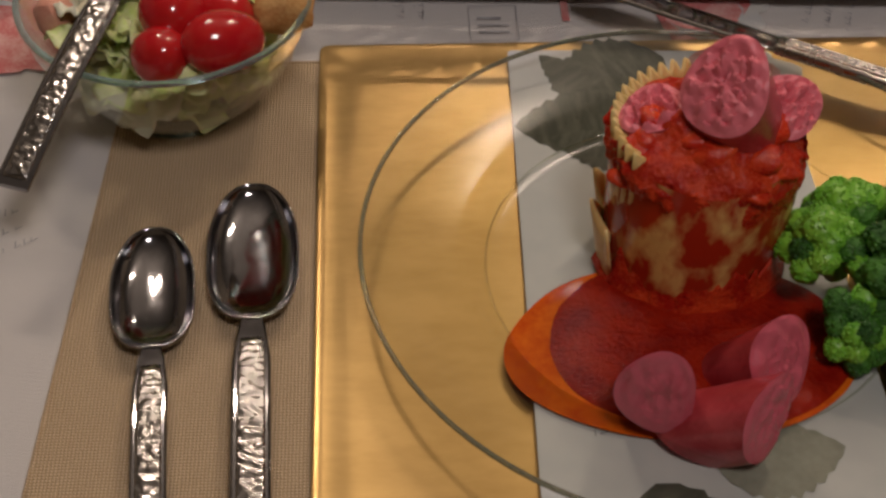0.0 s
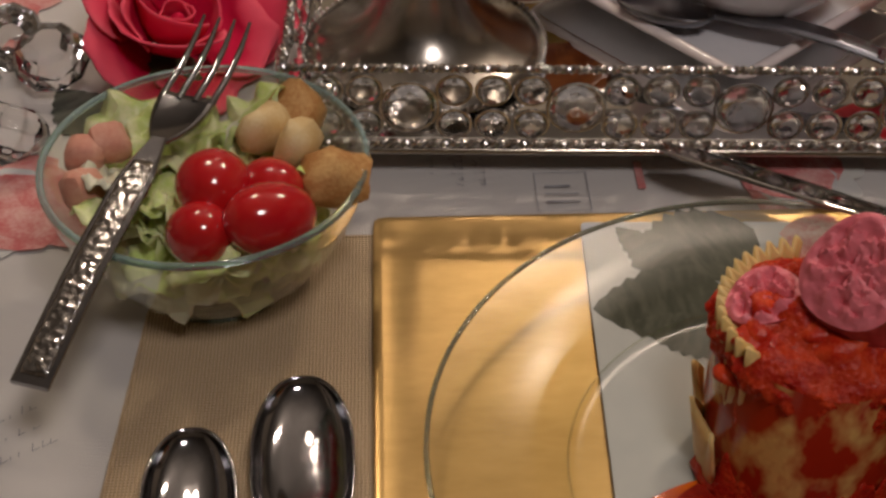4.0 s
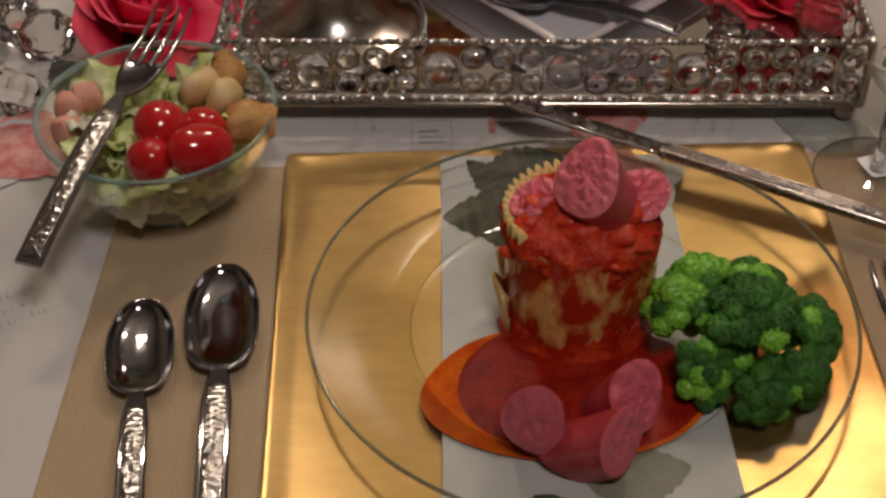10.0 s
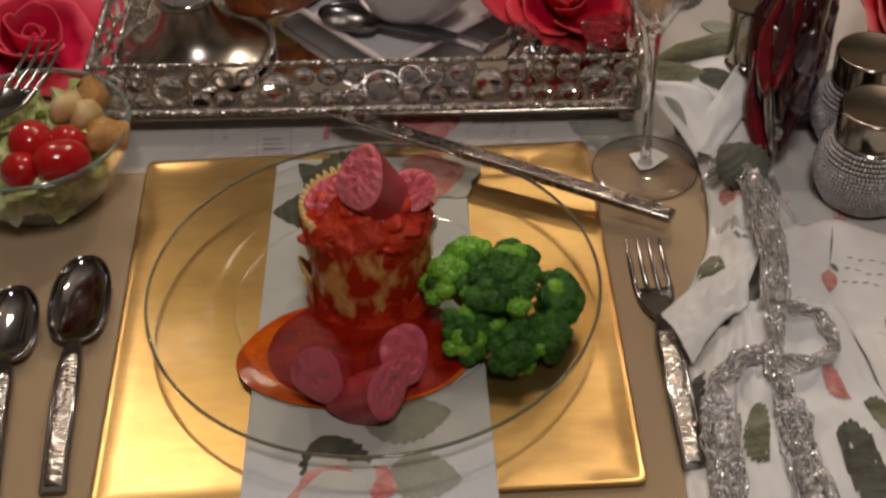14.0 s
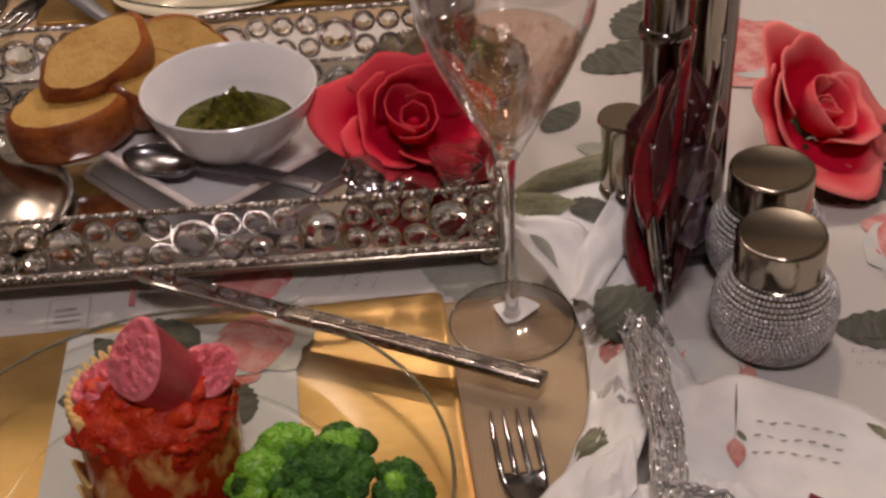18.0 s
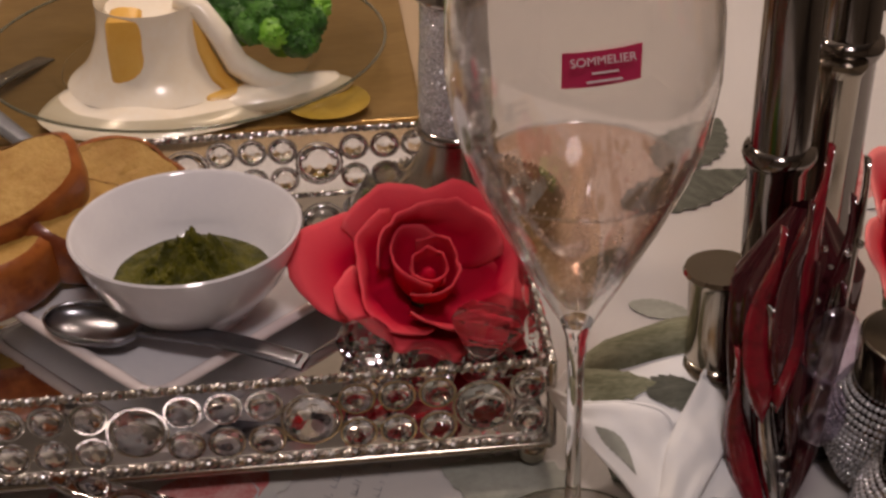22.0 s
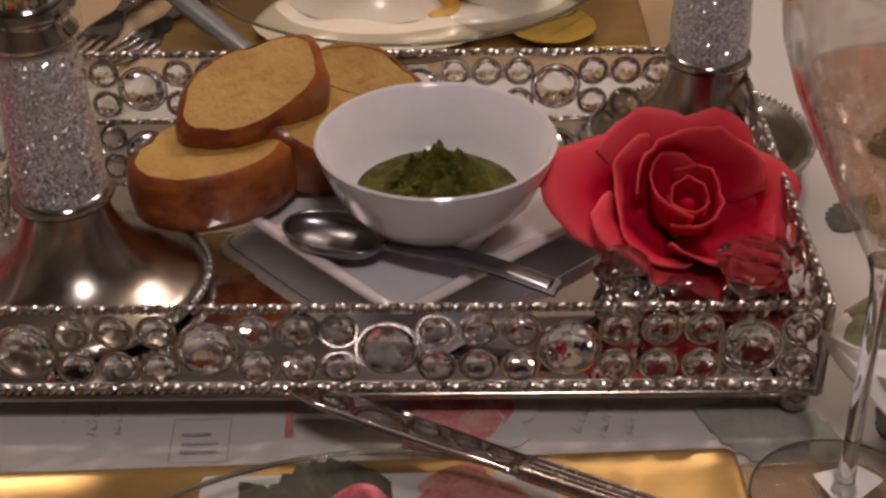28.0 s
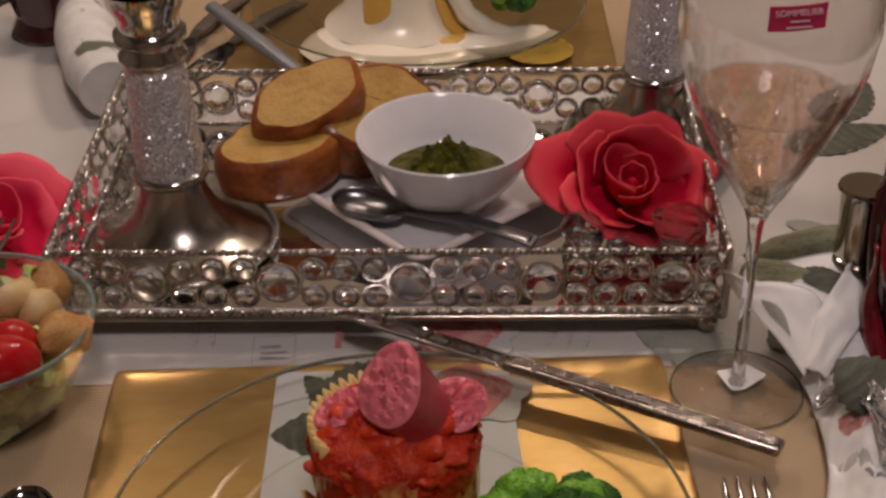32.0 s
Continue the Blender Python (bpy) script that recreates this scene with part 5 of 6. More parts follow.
part("rim", tube([(0.0440 * math.cos(6.2832 * k / 64), 0.0440 * math.sin(6.2832 * k / 64), 0.3042) for k in range(65)], 0.0008, 6), M["stem_glass"], wg)
lab = sheet(lambda u, v: (0.0518 * math.sin(radians(-21 + 30 * u)), -0.0518 * math.cos(radians(-21 + 30 * u)), 0.2510 + 0.013 * v + 0.003 * u), 10, 3)
label = part("sticker", lab, M["label_red"], wg, "dark red paper sticker")
part("paper_tag", flat_slab(rounded([(-0.011, 0.010), (-0.005, -0.009), (0.003, -0.008), (0.019, 0.005), (0.009, 0.016)], 0.002, 2), 0.0062, 0.0066, 0.0001), M["tag_paper"], wg, "white paper tag on the foot", smooth=False)
liq = thing("rose_wine", "pale pink rose wine with bubbles in the tulip glass", "wine", WINE)
part("liquid", lathe([(0.0001, 0.1320), (0.0055, 0.1337), (0.0205, 0.1517), (0.0308, 0.1727), (0.0398, 0.1925), (0.0398, 0.1931), (0.0001, 0.1931)], 64), M["wine"], liq)
part("meniscus", tube([(0.0407 * math.cos(6.2832 * k / 64), 0.0407 * math.sin(6.2832 * k / 64), 0.1934) for k in range(65)], 0.0006, 6), M["crystal"], liq, "bright line where the wine meets the glass")
rnd = random.Random(3)
bub = []
for k in range(360):
    h = rnd.random()
    z = 0.137 + 0.055 * h
    r = (0.0060 + 0.0330 * h ** 0.95) * (0.97 if rnd.random() < 0.75 else rnd.random())
    a = rnd.uniform(0, 6.283)
    bub.append(moved(ball(rnd.uniform(0.0003, 0.0007), 6, 4), pose(r * math.cos(a), r * math.sin(a), z)))
tagged(part("bubbles", join(*bub), M["bubble"], liq), kind="stuff")


def letters(text, size, material, parent, m):
    cu = bpy.data.curves.new("lettering", "FONT")
    cu.body, cu.size, cu.align_x, cu.align_y, cu.extrude = text, size, "CENTER", "CENTER", 0.00005
    tmp = bpy.data.objects.new("tmp", cu)
    me = bpy.data.meshes.new_from_object(tmp)
    bpy.data.objects.remove(tmp)
    me.materials.clear()
    me.materials.append(material)
    ob = new("lettering", me)
    ob.parent, ob.matrix_basis = parent, m
    return ob


letters("SOMMELIER", 0.0043, M["label_white"], label, pose(-0.0055, -0.0532, 0.2625, 84, -6, -6))
part("small_print", join(([(-0.004, 0, 0), (0.005, 0, 0), (0.005, 0, 0.0007), (-0.004, 0, 0.0007)], [(0, 1, 2, 3)]), ([(-0.006, 0, -0.003), (0.006, 0, -0.003), (0.006, 0, -0.0022), (-0.006, 0, -0.0022)], [(0, 1, 2, 3)])), M["label_white"], label, "", pose(-0.0050, -0.0524, 0.2575, -6, -6, -6), smooth=False)


# ---- shakers ----
def shaker(m, label):
    s = thing("shaker", label, "shaker", m, "salt and pepper shakers")
    prof = [(0.0, 0.0), (0.022, 0.0), (0.030, 0.006), (0.0355, 0.018), (0.0365, 0.030), (0.034, 0.042), (0.028, 0.052), (0.0225, 0.058), (0.0, 0.058)]
    part("body", lathe(prof, 40), M["nickel"], s)
    beads = []
    for j in range(19):
        z = 0.003 + 0.00292 * j
        for (r0, z0), (r1, z1) in zip(prof[1:-1], prof[2:-1]):
            if z0 <= z <= z1 and z1 > z0:
                r = r0 + (r1 - r0) * (z - z0) / (z1 - z0)
        cnt = max(20, int(2 * math.pi * r / 0.0028))
        for k in range(cnt):
            a = 6.283 * (k + 0.5 * (j % 2)) / cnt
            beads.append(moved(ball(0.00145, 6, 4), pose(r * math.cos(a), r * math.sin(a), z)))
    tagged(part("rhinestone_crust", join(*beads), M["strass"], s, "rows of tiny silver rhinestones"), kind="stuff")
    part("cap", lathe([(0.0235, 0.055), (0.0262, 0.0565), (0.0262, 0.0775), (0.0258, 0.0790), (0.0245, 0.0798), (0.0238, 0.0796), (0.0, 0.0796)], 64), M["nickel"], s, "plain shiny nickel cap")
    return s


shaker(pose(0.3560, 0.0935, 0.0008), "round shaker crusted with silver rhinestones, with a metal cap")
shaker(pose(0.3690, 0.1590, 0.0008), "round shaker crusted with silver rhinestones, with a metal cap")

# ---- tall bamboo stand with dark red glass drops ----
stand = thing("bamboo_stand", "chrome bamboo stand holding dark red glass blades and violet drops", "ornament", pose(0.2945, 0.1400, 0.0008))


def bamboo(path, r, joint=0.055):
    """A cane along two points: straight lengths between swollen joints."""
    a, b = Vector(path[0]), Vector(path[1])
    ln = (b - a).length
    prof, z = [(0, 0)], 0.0
    while z < ln - 0.001:
        e = min(z + joint, ln)
        prof += [(r * 1.16, z), (r * 1.22, z + 0.003), (r * 1.16, z + 0.006), (r * 0.98, z + 0.0075), (r * 0.93, (z + e) / 2), (r * 0.98, e - 0.004)]
        z = e
    prof += [(r * 1.16, ln), (r * 1.1, ln + 0.002), (0, ln + 0.002)]
    return moved(lathe(prof, 24), Matrix.Translation(a) @ (b - a).to_track_quat("Z", "Y").to_matrix().to_4x4())


for a, b, r, jt, key in (((-0.010, 0.046, 0.0), (-0.011, 0.048, 0.106), 0.0145, 0.053, "nickel"), ((0.012, 0.050, 0.0), (0.013, 0.052, 0.36), 0.0135, 0.160, "dark_chrome"),
                         ((0.034, 0.066, 0.0), (0.046, 0.080, 0.19), 0.0125, 0.095, "nickel"), ((0.052, 0.088, 0.0), (0.060, 0.096, 0.36), 0.0135, 0.190, "dark_chrome")):
    part("bamboo_cane", bamboo((a, b), r, jt), M[key], stand, "shiny metal bamboo cane")
part("base", moved(block(0.092, 0.070, 0.008, 0.003), pose(0.022, 0.066, 0)), M["black"], stand)
rnd = random.Random(21)


def core(u, v):
    """Dark glass body, pointed at its foot, fluted, leaning away as it widens."""
    a = 6.2832 * u
    r = (0.0050 + 0.0235 * math.sin(min(1.0, v * 1.25) * 1.57)) * (1 + 0.06 * math.cos(9 * a + 3 * v)) * (1 - 0.75 * max(0.0, v - 0.80) / 0.2)
    return (0.018 * v + r * math.cos(a), 0.026 * v + 0.55 * r * math.sin(a), 0.150 * v)


part("dark_vessel", sheet(core, 90, 26, True), M["dark_glass"], stand, "dark wine red fluted glass body")


def feather(x0, x1, z0, z1, w, lean, bow):
    """A curved pointed glass blade, thick along its middle."""
    def fn(u, v):
        k = math.sin(math.pi * min(1.0, v * 1.15) ** 0.8) if v < 0.87 else math.sin(math.pi * min(1.0, 0.87 * 1.15) ** 0.8) * (1 - v) / 0.13
        sx = (2 * u - 1) * w * max(0.02, k)
        return (x0 + (x1 - x0) * v + bow * math.sin(v * 3.14) + sx, -0.018 + lean * v + 0.004 * (2 * u - 1) ** 2 - 0.002 * math.sin(v * 9), z0 + (z1 - z0) * v)
    return sheet(fn, 9, 22)


for x0, x1, z0, z1, w, lean, bow, key in ((-0.004, 0.020, 0.075, 0.185, 0.0085, 0.030, 0.000, "red_strand"), (-0.010, 0.002, 0.070, 0.150, 0.0080, 0.026, -0.003, "red_strand"), (0.012, 0.032, 0.060, 0.160, 0.0065, 0.030, 0.003, "dark_glass"),
                                      (-0.003, -0.016, 0.006, 0.095, 0.0060, 0.020, -0.005, "red_strand"), (0.002, -0.006, 0.010, 0.120, 0.0040, 0.014, -0.002, "chrome"), (0.006, 0.024, 0.020, 0.130, 0.0050, 0.010, 0.004, "dark_glass"),
                                      (0.010, 0.038, 0.070, 0.175, 0.0045, 0.034, 0.004, "chrome"), (0.004, 0.012, 0.050, 0.140, 0.0045, 0.012, 0.000, "dark_glass"), (-0.006, 0.010, 0.090, 0.165, 0.0050, 0.020, 0.000, "dark_glass")):
    part("glass_feather", feather(x0, x1, z0, z1, w, lean, bow), M[key], stand, "pointed dark red glass blade" if key != "chrome" else "thin silver blade", thick=0.0018)
# small chrome beads added to stand for glints on the dark glass
for k in range(26):
    v = rnd.uniform(0.1, 0.95)
    part("silver_bead", moved(ball(rnd.uniform(0.0010, 0.0022), 8, 6), pose(0.018 * v + rnd.uniform(-0.020, 0.022) * v, -0.020 + 0.024 * v, 0.150 * v)), M["chrome"], stand)
for x, y, z, r in ((0.0185, -0.014, 0.104, 0.0170), (0.0165, -0.016, 0.070, 0.0150)):
    part("glass_drop", moved(ball(r, 20, 14, (0.78, 0.5, 1.15)), pose(x, y, z)), M["violet_drop"], stand, "clear violet oval drop")


# ---- folded cloth napkin with silver ribbon ----
def spray(name, base, leaf, rose_c, scale):
    """Linen printed with loose sprays of leaves and pink blossom."""
    m = stained(name, base, leaf, scale, 0.585, 0.85, 0.012, 1.3, bump=0.15)
    n, l = m.node_tree.nodes, m.node_tree.links
    p = n["Principled BSDF"]
    tc, t, r, mx = n.new("ShaderNodeTexCoord"), n.new("ShaderNodeTexNoise"), n.new("ShaderNodeValToRGB"), n.new("ShaderNodeMix")
    mp = n.new("ShaderNodeMapping")
    mp.inputs["Location"].default_value = (7, 3, 5)
    l.new(tc.outputs["Object"], mp.inputs[0])
    l.new(mp.outputs[0], t.inputs["Vector"])
    t.inputs["Scale"].default_value, t.inputs["Detail"].default_value = scale * 1.3, 2
    r.color_ramp.elements[0].position, r.color_ramp.elements[1].position = 0.66, 0.69
    l.new(t.outputs[0], r.inputs[0])
    mx.data_type = "RGBA"
    l.new(p.inputs["Base Color"].links[0].from_socket, mx.inputs["A"])
    mx.inputs["B"].default_value = (*rose_c, 1)
    l.new(r.outputs[0], mx.inputs["Factor"])
    l.new(mx.outputs["Result"], p.inputs["Base Color"])
    return m


M["spray"] = spray("leaf_print_linen", (0.68, 0.68, 0.67), (0.13, 0.14, 0.10), (0.58, 0.24, 0.22), 19)
fan = thing("folded_napkin", "white linen napkin printed with leaves, gathered by a silver ribbon", "napkin", pose(0.2610, 0.0840, 0.001))


def fold_fn(pts_a, pts_b, wave=0.004, seed=0.0):
    """Cloth drawn between two curves of points."""
    def along(pts, t):
        s = t * (len(pts) - 1)
        i = min(int(s), len(pts) - 2)
        q = s - i
        p0, p1, p2, p3 = (Vector(pts[max(0, min(len(pts) - 1, i + d))]) for d in (-1, 0, 1, 2))
        return 0.5 * ((2 * p1) + (p2 - p0) * q + (2 * p0 - 5 * p1 + 4 * p2 - p3) * q * q + (3 * p1 - p0 - 3 * p2 + p3) * q ** 3)

    def fn(u, v):
        p = along(pts_a, u).lerp(along(pts_b, u), v)
        w = wave * noise.noise(Vector((u * 4, v * 3, seed))) + (0.5 * wave if wave > 0.0035 else 0.0) * noise.noise(Vector((u * 9, v * 9, seed))) - (0.9 * wave if wave > 0.0035 else 0.0) * max(0.0, 0.30 - abs(noise.noise(Vector((u * 3.5 + v * 1.5, v * 2.2 - u, seed + 4)))) * 2.2)
        return (p.x, p.y, max(0.0006, p.z + w + wave * math.sin(v * math.pi)))

    return fn


def drape(fn, key, parent):
    return part("napkin_fold", sheet(fn, 40, 20), M[key], parent, thick=0.0008)


def leaf_on(fn, u0, v0, u1, v1, width, key, parent, name="printed_leaf"):
    """A leaf shaped print lying on a fold, from one place of the cloth to another."""
    d = Vector((u1 - u0, v1 - v0))
    o = Vector((-d.y, d.x)).normalized() * width

    def g(s, t):
        k = math.sin(math.pi * s ** 0.8) * (1 + 0.10 * math.sin(s * 50)) * (2 * t - 1)
        p = fn(min(1, max(0, u0 + d.x * s + o.x * k)), min(1, max(0, v0 + d.y * s + o.y * k)))
        return (p[0], p[1] - 0.0006, p[2] + 0.0011)

    part(name, sheet(g, 24, 7), M[key], parent)


# upper flare: back cloth, front lobe and the pointed petals
back_top = [(-0.054, 0.104, 0.050), (-0.044, 0.110, 0.056), (-0.025, 0.114, 0.060), (0.005, 0.119, 0.062), (0.031, 0.121, 0.064)]
back = fold_fn(back_top, [(-0.046, 0.086, 0.050), (-0.034, 0.082, 0.050), (-0.014, 0.074, 0.048), (0.004, 0.068, 0.046), (0.022, 0.066, 0.036)], 0.002, 1.5)
drape(back, "napkin", fan)
leaf_on(back, 0.02, 0.45, 0.62, 0.55, 0.36, "olive_print", fan)
leaf_on(back, 0.55, 0.70, 0.85, 0.60, 0.20, "print_leaf", fan)
part("rolled_hem", tube([(x, y - 0.002, z - 0.003) for x, y, z in back_top[1:]], [0.0050, 0.0095, 0.0115, 0.0105], 20), M["olive_print"], fan, "rolled hem printed with an olive leaf")
lobe = fold_fn([(-0.0565, 0.1050, 0.049), (-0.0435, 0.0858, 0.053), (-0.0154, 0.0769, 0.054), (-0.0055, 0.068, 0.048)], [(-0.0553, 0.1020, 0.044), (-0.0457, 0.0748, 0.041), (-0.0351, 0.0556, 0.035), (-0.0218, 0.0319, 0.022)], 0.003, 2.5)
drape(lobe, "napkin", fan)
leaf_on(lobe, 0.42, 0.66, 0.78, 0.84, 0.09, "print_pale", fan)
hem = [lobe(k / 16, 0.0) for k in range(17)]
part("hem", tube(hem, 0.0011, 8), M["napkin"], fan)
petal_a = fold_fn([(-0.022, 0.034, 0.026), (-0.010, 0.060, 0.048), (0.011, 0.086, 0.061)], [(-0.010, 0.030, 0.022), (0.010, 0.050, 0.040), (0.026, 0.072, 0.044)], 0.003, 3.5)
drape(petal_a, "napkin", fan)
petal_b = fold_fn([(0.011, 0.086, 0.061), (0.020, 0.100, 0.060), (0.031, 0.121, 0.065)], [(0.000, 0.045, 0.020), (0.020, 0.060, 0.034), (0.035, 0.114, 0.044)], 0.003, 4.5)
drape(petal_b, "napkin", fan)
leaf_on(petal_b, 0.15, 0.1, 0.45, 0.9, 0.10, "olive_print", fan)
petal_c = fold_fn([(-0.012, 0.040, 0.020), (0.012, 0.056, 0.036), (0.034, 0.0596, 0.029)], [(-0.013, 0.030, 0.010), (0.008, 0.034, 0.020), (0.030, 0.046, 0.012)], 0.003, 5.5)
drape(petal_c, "napkin", fan)
# gathered neck and waist
neck = fold_fn([(-0.018, 0.051, 0.006), (0.002, 0.048, 0.024), (0.0225, 0.049, 0.016)], [(-0.0167, 0.015, 0.004), (0.005, 0.012, 0.028), (0.035, 0.012, 0.008)], 0.003, 8)
drape(neck, "napkin", fan)
leaf_on(neck, 0.55, -0.1, 0.62, 0.85, 0.30, "print_leaf", fan)
waist = fold_fn([(-0.0167, 0.016, 0.004), (0.006, 0.014, 0.030), (0.035, 0.012, 0.006)], [(-0.026, -0.060, 0.006), (0.004, -0.056, 0.036), (0.036, -0.064, 0.014)], 0.006, 4)
drape(waist, "napkin", fan)
leaf_on(waist, 0.18, 0.30, 0.42, 0.62, 0.10, "bud_print", fan, "printed_bud")
leaf_on(waist, 0.10, 0.70, 0.34, 0.95, 0.08, "print_shade", fan)
# a raised fold carrying a dark leaf, above the knot
ay, az = Vector((-0.022, 0.040, 0.004)).normalized(), Vector((-0.1, -0.62, 0.78))
ax = ay.cross(az).normalized()
az = ax.cross(ay)
raised = Matrix(((ax.x, ay.x, az.x, 0.2740), (ax.y, ay.y, az.y, 0.0640), (ax.z, ay.z, az.z, 0.0400), (0, 0, 0, 1)))
part("leaf_fold", leaf_geo(0.046, 0.040, 7, 0.18), M["print_leaf"], fan, "raised fold printed with a dark leaf", pose(0.2610, 0.0840, 0.001).inverted() @ raised, thick=0.0008)
# lower folds
wing_l = fold_fn([(-0.018, -0.010, 0.006), (-0.0285, -0.052, 0.012), (-0.047, -0.090, 0.007), (-0.058, -0.115, 0.004)], [(0.012, -0.030, 0.029), (0.004, -0.070, 0.032), (-0.010, -0.105, 0.031), (-0.026, -0.125, 0.016)], 0.005, 6)
drape(wing_l, "napkin", fan)
leaf_on(wing_l, 0.50, 0.02, 0.68, 0.62, 0.13, "olive_print", fan)
leaf_on(wing_l, 0.30, 0.45, 0.36, 0.80, 0.02, "print_ink", fan, "script_line")
flap = fold_fn([(-0.012, -0.096, 0.038), (-0.040, -0.103, 0.031), (-0.0704, -0.1225, 0.020)], [(-0.016, -0.128, 0.031), (-0.038, -0.142, 0.023), (-0.0555, -0.159, 0.010)], 0.004, 14)
drape(flap, "napkin", fan)
panel = fold_fn([(-0.052, -0.145, 0.004), (-0.069, -0.190, 0.002), (-0.072, -0.230, 0.002), (-0.076, -0.290, 0.002)], [(-0.020, -0.130, 0.020), (-0.026, -0.190, 0.014), (-0.032, -0.230, 0.008), (-0.034, -0.290, 0.004)], 0.005, 15)
drape(panel, "napkin", fan)
leaf_on(panel, 0.22, 0.12, 0.48, 0.30, 0.20, "print_leaf", fan)
leaf_on(panel, 0.50, 0.22, 0.72, 0.42, 0.16, "olive_print", fan)
wing_m = fold_fn([(-0.026, -0.124, 0.022), (-0.034, -0.190, 0.017), (-0.040, -0.230, 0.010), (-0.042, -0.290, 0.005)], [(0.004, -0.125, 0.032), (0.000, -0.190, 0.019), (0.006, -0.230, 0.011), (0.008, -0.290, 0.004)], 0.005, 7)
drape(wing_m, "napkin", fan)
leaf_on(wing_m, 0.46, 0.22, 0.74, 0.36, 0.22, "olive_print", fan)
wing_n = fold_fn([(-0.002, -0.124, 0.032), (-0.004, -0.190, 0.022), (0.001, -0.230, 0.013), (0.003, -0.290, 0.006)], [(0.050, -0.130, 0.020), (0.062, -0.190, 0.012), (0.072, -0.230, 0.008), (0.076, -0.290, 0.003)], 0.006, 10)
drape(wing_n, "napkin", fan)
leaf_on(wing_n, 0.66, 0.24, 0.86, 0.58, 0.17, "print_leaf", fan)
leaf_on(wing_n, 0.46, 0.62, 0.66, 0.95, 0.14, "olive_print", fan)
leaf_on(wing_n, 0.30, 0.35, 0.42, 0.55, 0.08, "bud_print", fan, "printed_bud")
wing_r = fold_fn([(0.016, -0.056, 0.030), (0.0475, -0.060, 0.036), (0.110, -0.070, 0.022), (0.150, -0.105, 0.003)], [(-0.002, -0.130, 0.032), (0.035, -0.142, 0.022), (0.085, -0.162, 0.010), (0.140, -0.200, 0.003)], 0.005, 9)
drape(wing_r, "napkin", fan)
leaf_on(wing_r, 0.335, 0.50, 0.33, 0.74, 0.035, "bud_print", fan, "printed_bud")
leaf_on(wing_r, 0.36, 0.10, 0.335, 0.52, 0.004, "olive_print", fan, "printed_stem")
leaf_on(wing_r, 0.345, 0.46, 0.375, 0.52, 0.012, "olive_print", fan)
leaf_on(wing_r, 0.56, 0.78, 0.66, 0.96, 0.040, "wine_print", fan, "printed_bud")
leaf_on(wing_r, 0.74, 0.10, 0.95, 0.16, 0.05, "olive_print", fan)
leaf_on(wing_r, 0.84, 0.42, 0.92, 0.66, 0.05, "bud_print", fan, "printed_bud")
for j in range(3):
    for i in range(7):
        u = 0.41 + 0.040 * i - 0.012 * j
        leaf_on(wing_r, u, 0.38 + 0.11 * j - 0.012 * i, u + 0.026, 0.36 + 0.11 * j - 0.012 * i, 0.006, "print_pale", fan, "script_line")
wing_s = fold_fn([(0.045, -0.135, 0.019), (0.085, -0.155, 0.011), (0.140, -0.195, 0.003)], [(0.070, -0.285, 0.003), (0.100, -0.290, 0.003), (0.140, -0.290, 0.002)], 0.006, 11)
drape(wing_s, "napkin", fan)
leaf_on(wing_s, 0.10, 0.45, 0.35, 0.80, 0.14, "olive_print", fan)


def ribbon(parent, pts, width, strands=9, seed=0, name="ribbon"):
    """A band of loose metal threads."""
    r = random.Random(seed)
    geo = []
    P = [Vector(p) for p in pts]
    strands = strands * 2
    for k in range(strands):
        o = (k / (strands - 1) - 0.5) * width
        ph = r.uniform(0, 6)
        line = []
        for i in range(len(P) * 6 - 5):
            s = i / 6
            j = min(int(s), len(P) - 2)
            p = P[j].lerp(P[j + 1], s - j)
            d = (P[j + 1] - P[j]).normalized()
            side = Vector((-d.y, d.x, 0))
            line.append(tuple(p + side * (o * (0.8 + 0.3 * math.sin(s * 2 + ph)) + 0.0016 * math.sin(s * 7 + ph)) + Vector((0, 0, 0.0016 * math.sin(s * 9 + ph * 2) + 0.004 * (1 - (2 * o / width) ** 2)))))
        geo.append(tube(line, r.uniform(0.0004, 0.0008), 5))
    tagged(part(name, join(*geo), M["ribbon"], parent, "loose silver tinsel threads"), kind="stuff")


tin = thing("silver_ribbon", "silver tinsel ribbon tied round the folded napkin, with two tassels", "ribbon", pose(0.2610, 0.0840, 0.004))
ribbon(tin, [(-0.018, 0.020, 0.008), (0.000, 0.012, 0.034), (0.018, 0.004, 0.034), (0.032, -0.002, 0.008)], 0.020, 14, 1, "wrap")
ribbon(tin, [(0.010, 0.008, 0.034), (0.008, -0.020, 0.037), (0.006, -0.080, 0.040), (-0.004, -0.141, 0.038)], 0.020, 16, 2, "band")
ribbon(tin, [(-0.004, -0.141, 0.038), (0.024, -0.146, 0.033), (0.031, -0.169, 0.027), (0.0125, -0.183, 0.026), (-0.0106, -0.178, 0.029)], 0.009, 5, 3, "bow_loop")
ribbon(tin, [(-0.006, -0.172, 0.030), (-0.0325, -0.175, 0.026), (-0.048, -0.190, 0.021), (-0.050, -0.206, 0.018)], 0.012, 10, 4, "tail")
ribbon(tin, [(-0.004, -0.145, 0.038), (-0.0106, -0.188, 0.028), (-0.006, -0.211, 0.020)], 0.013, 11, 5, "tail")
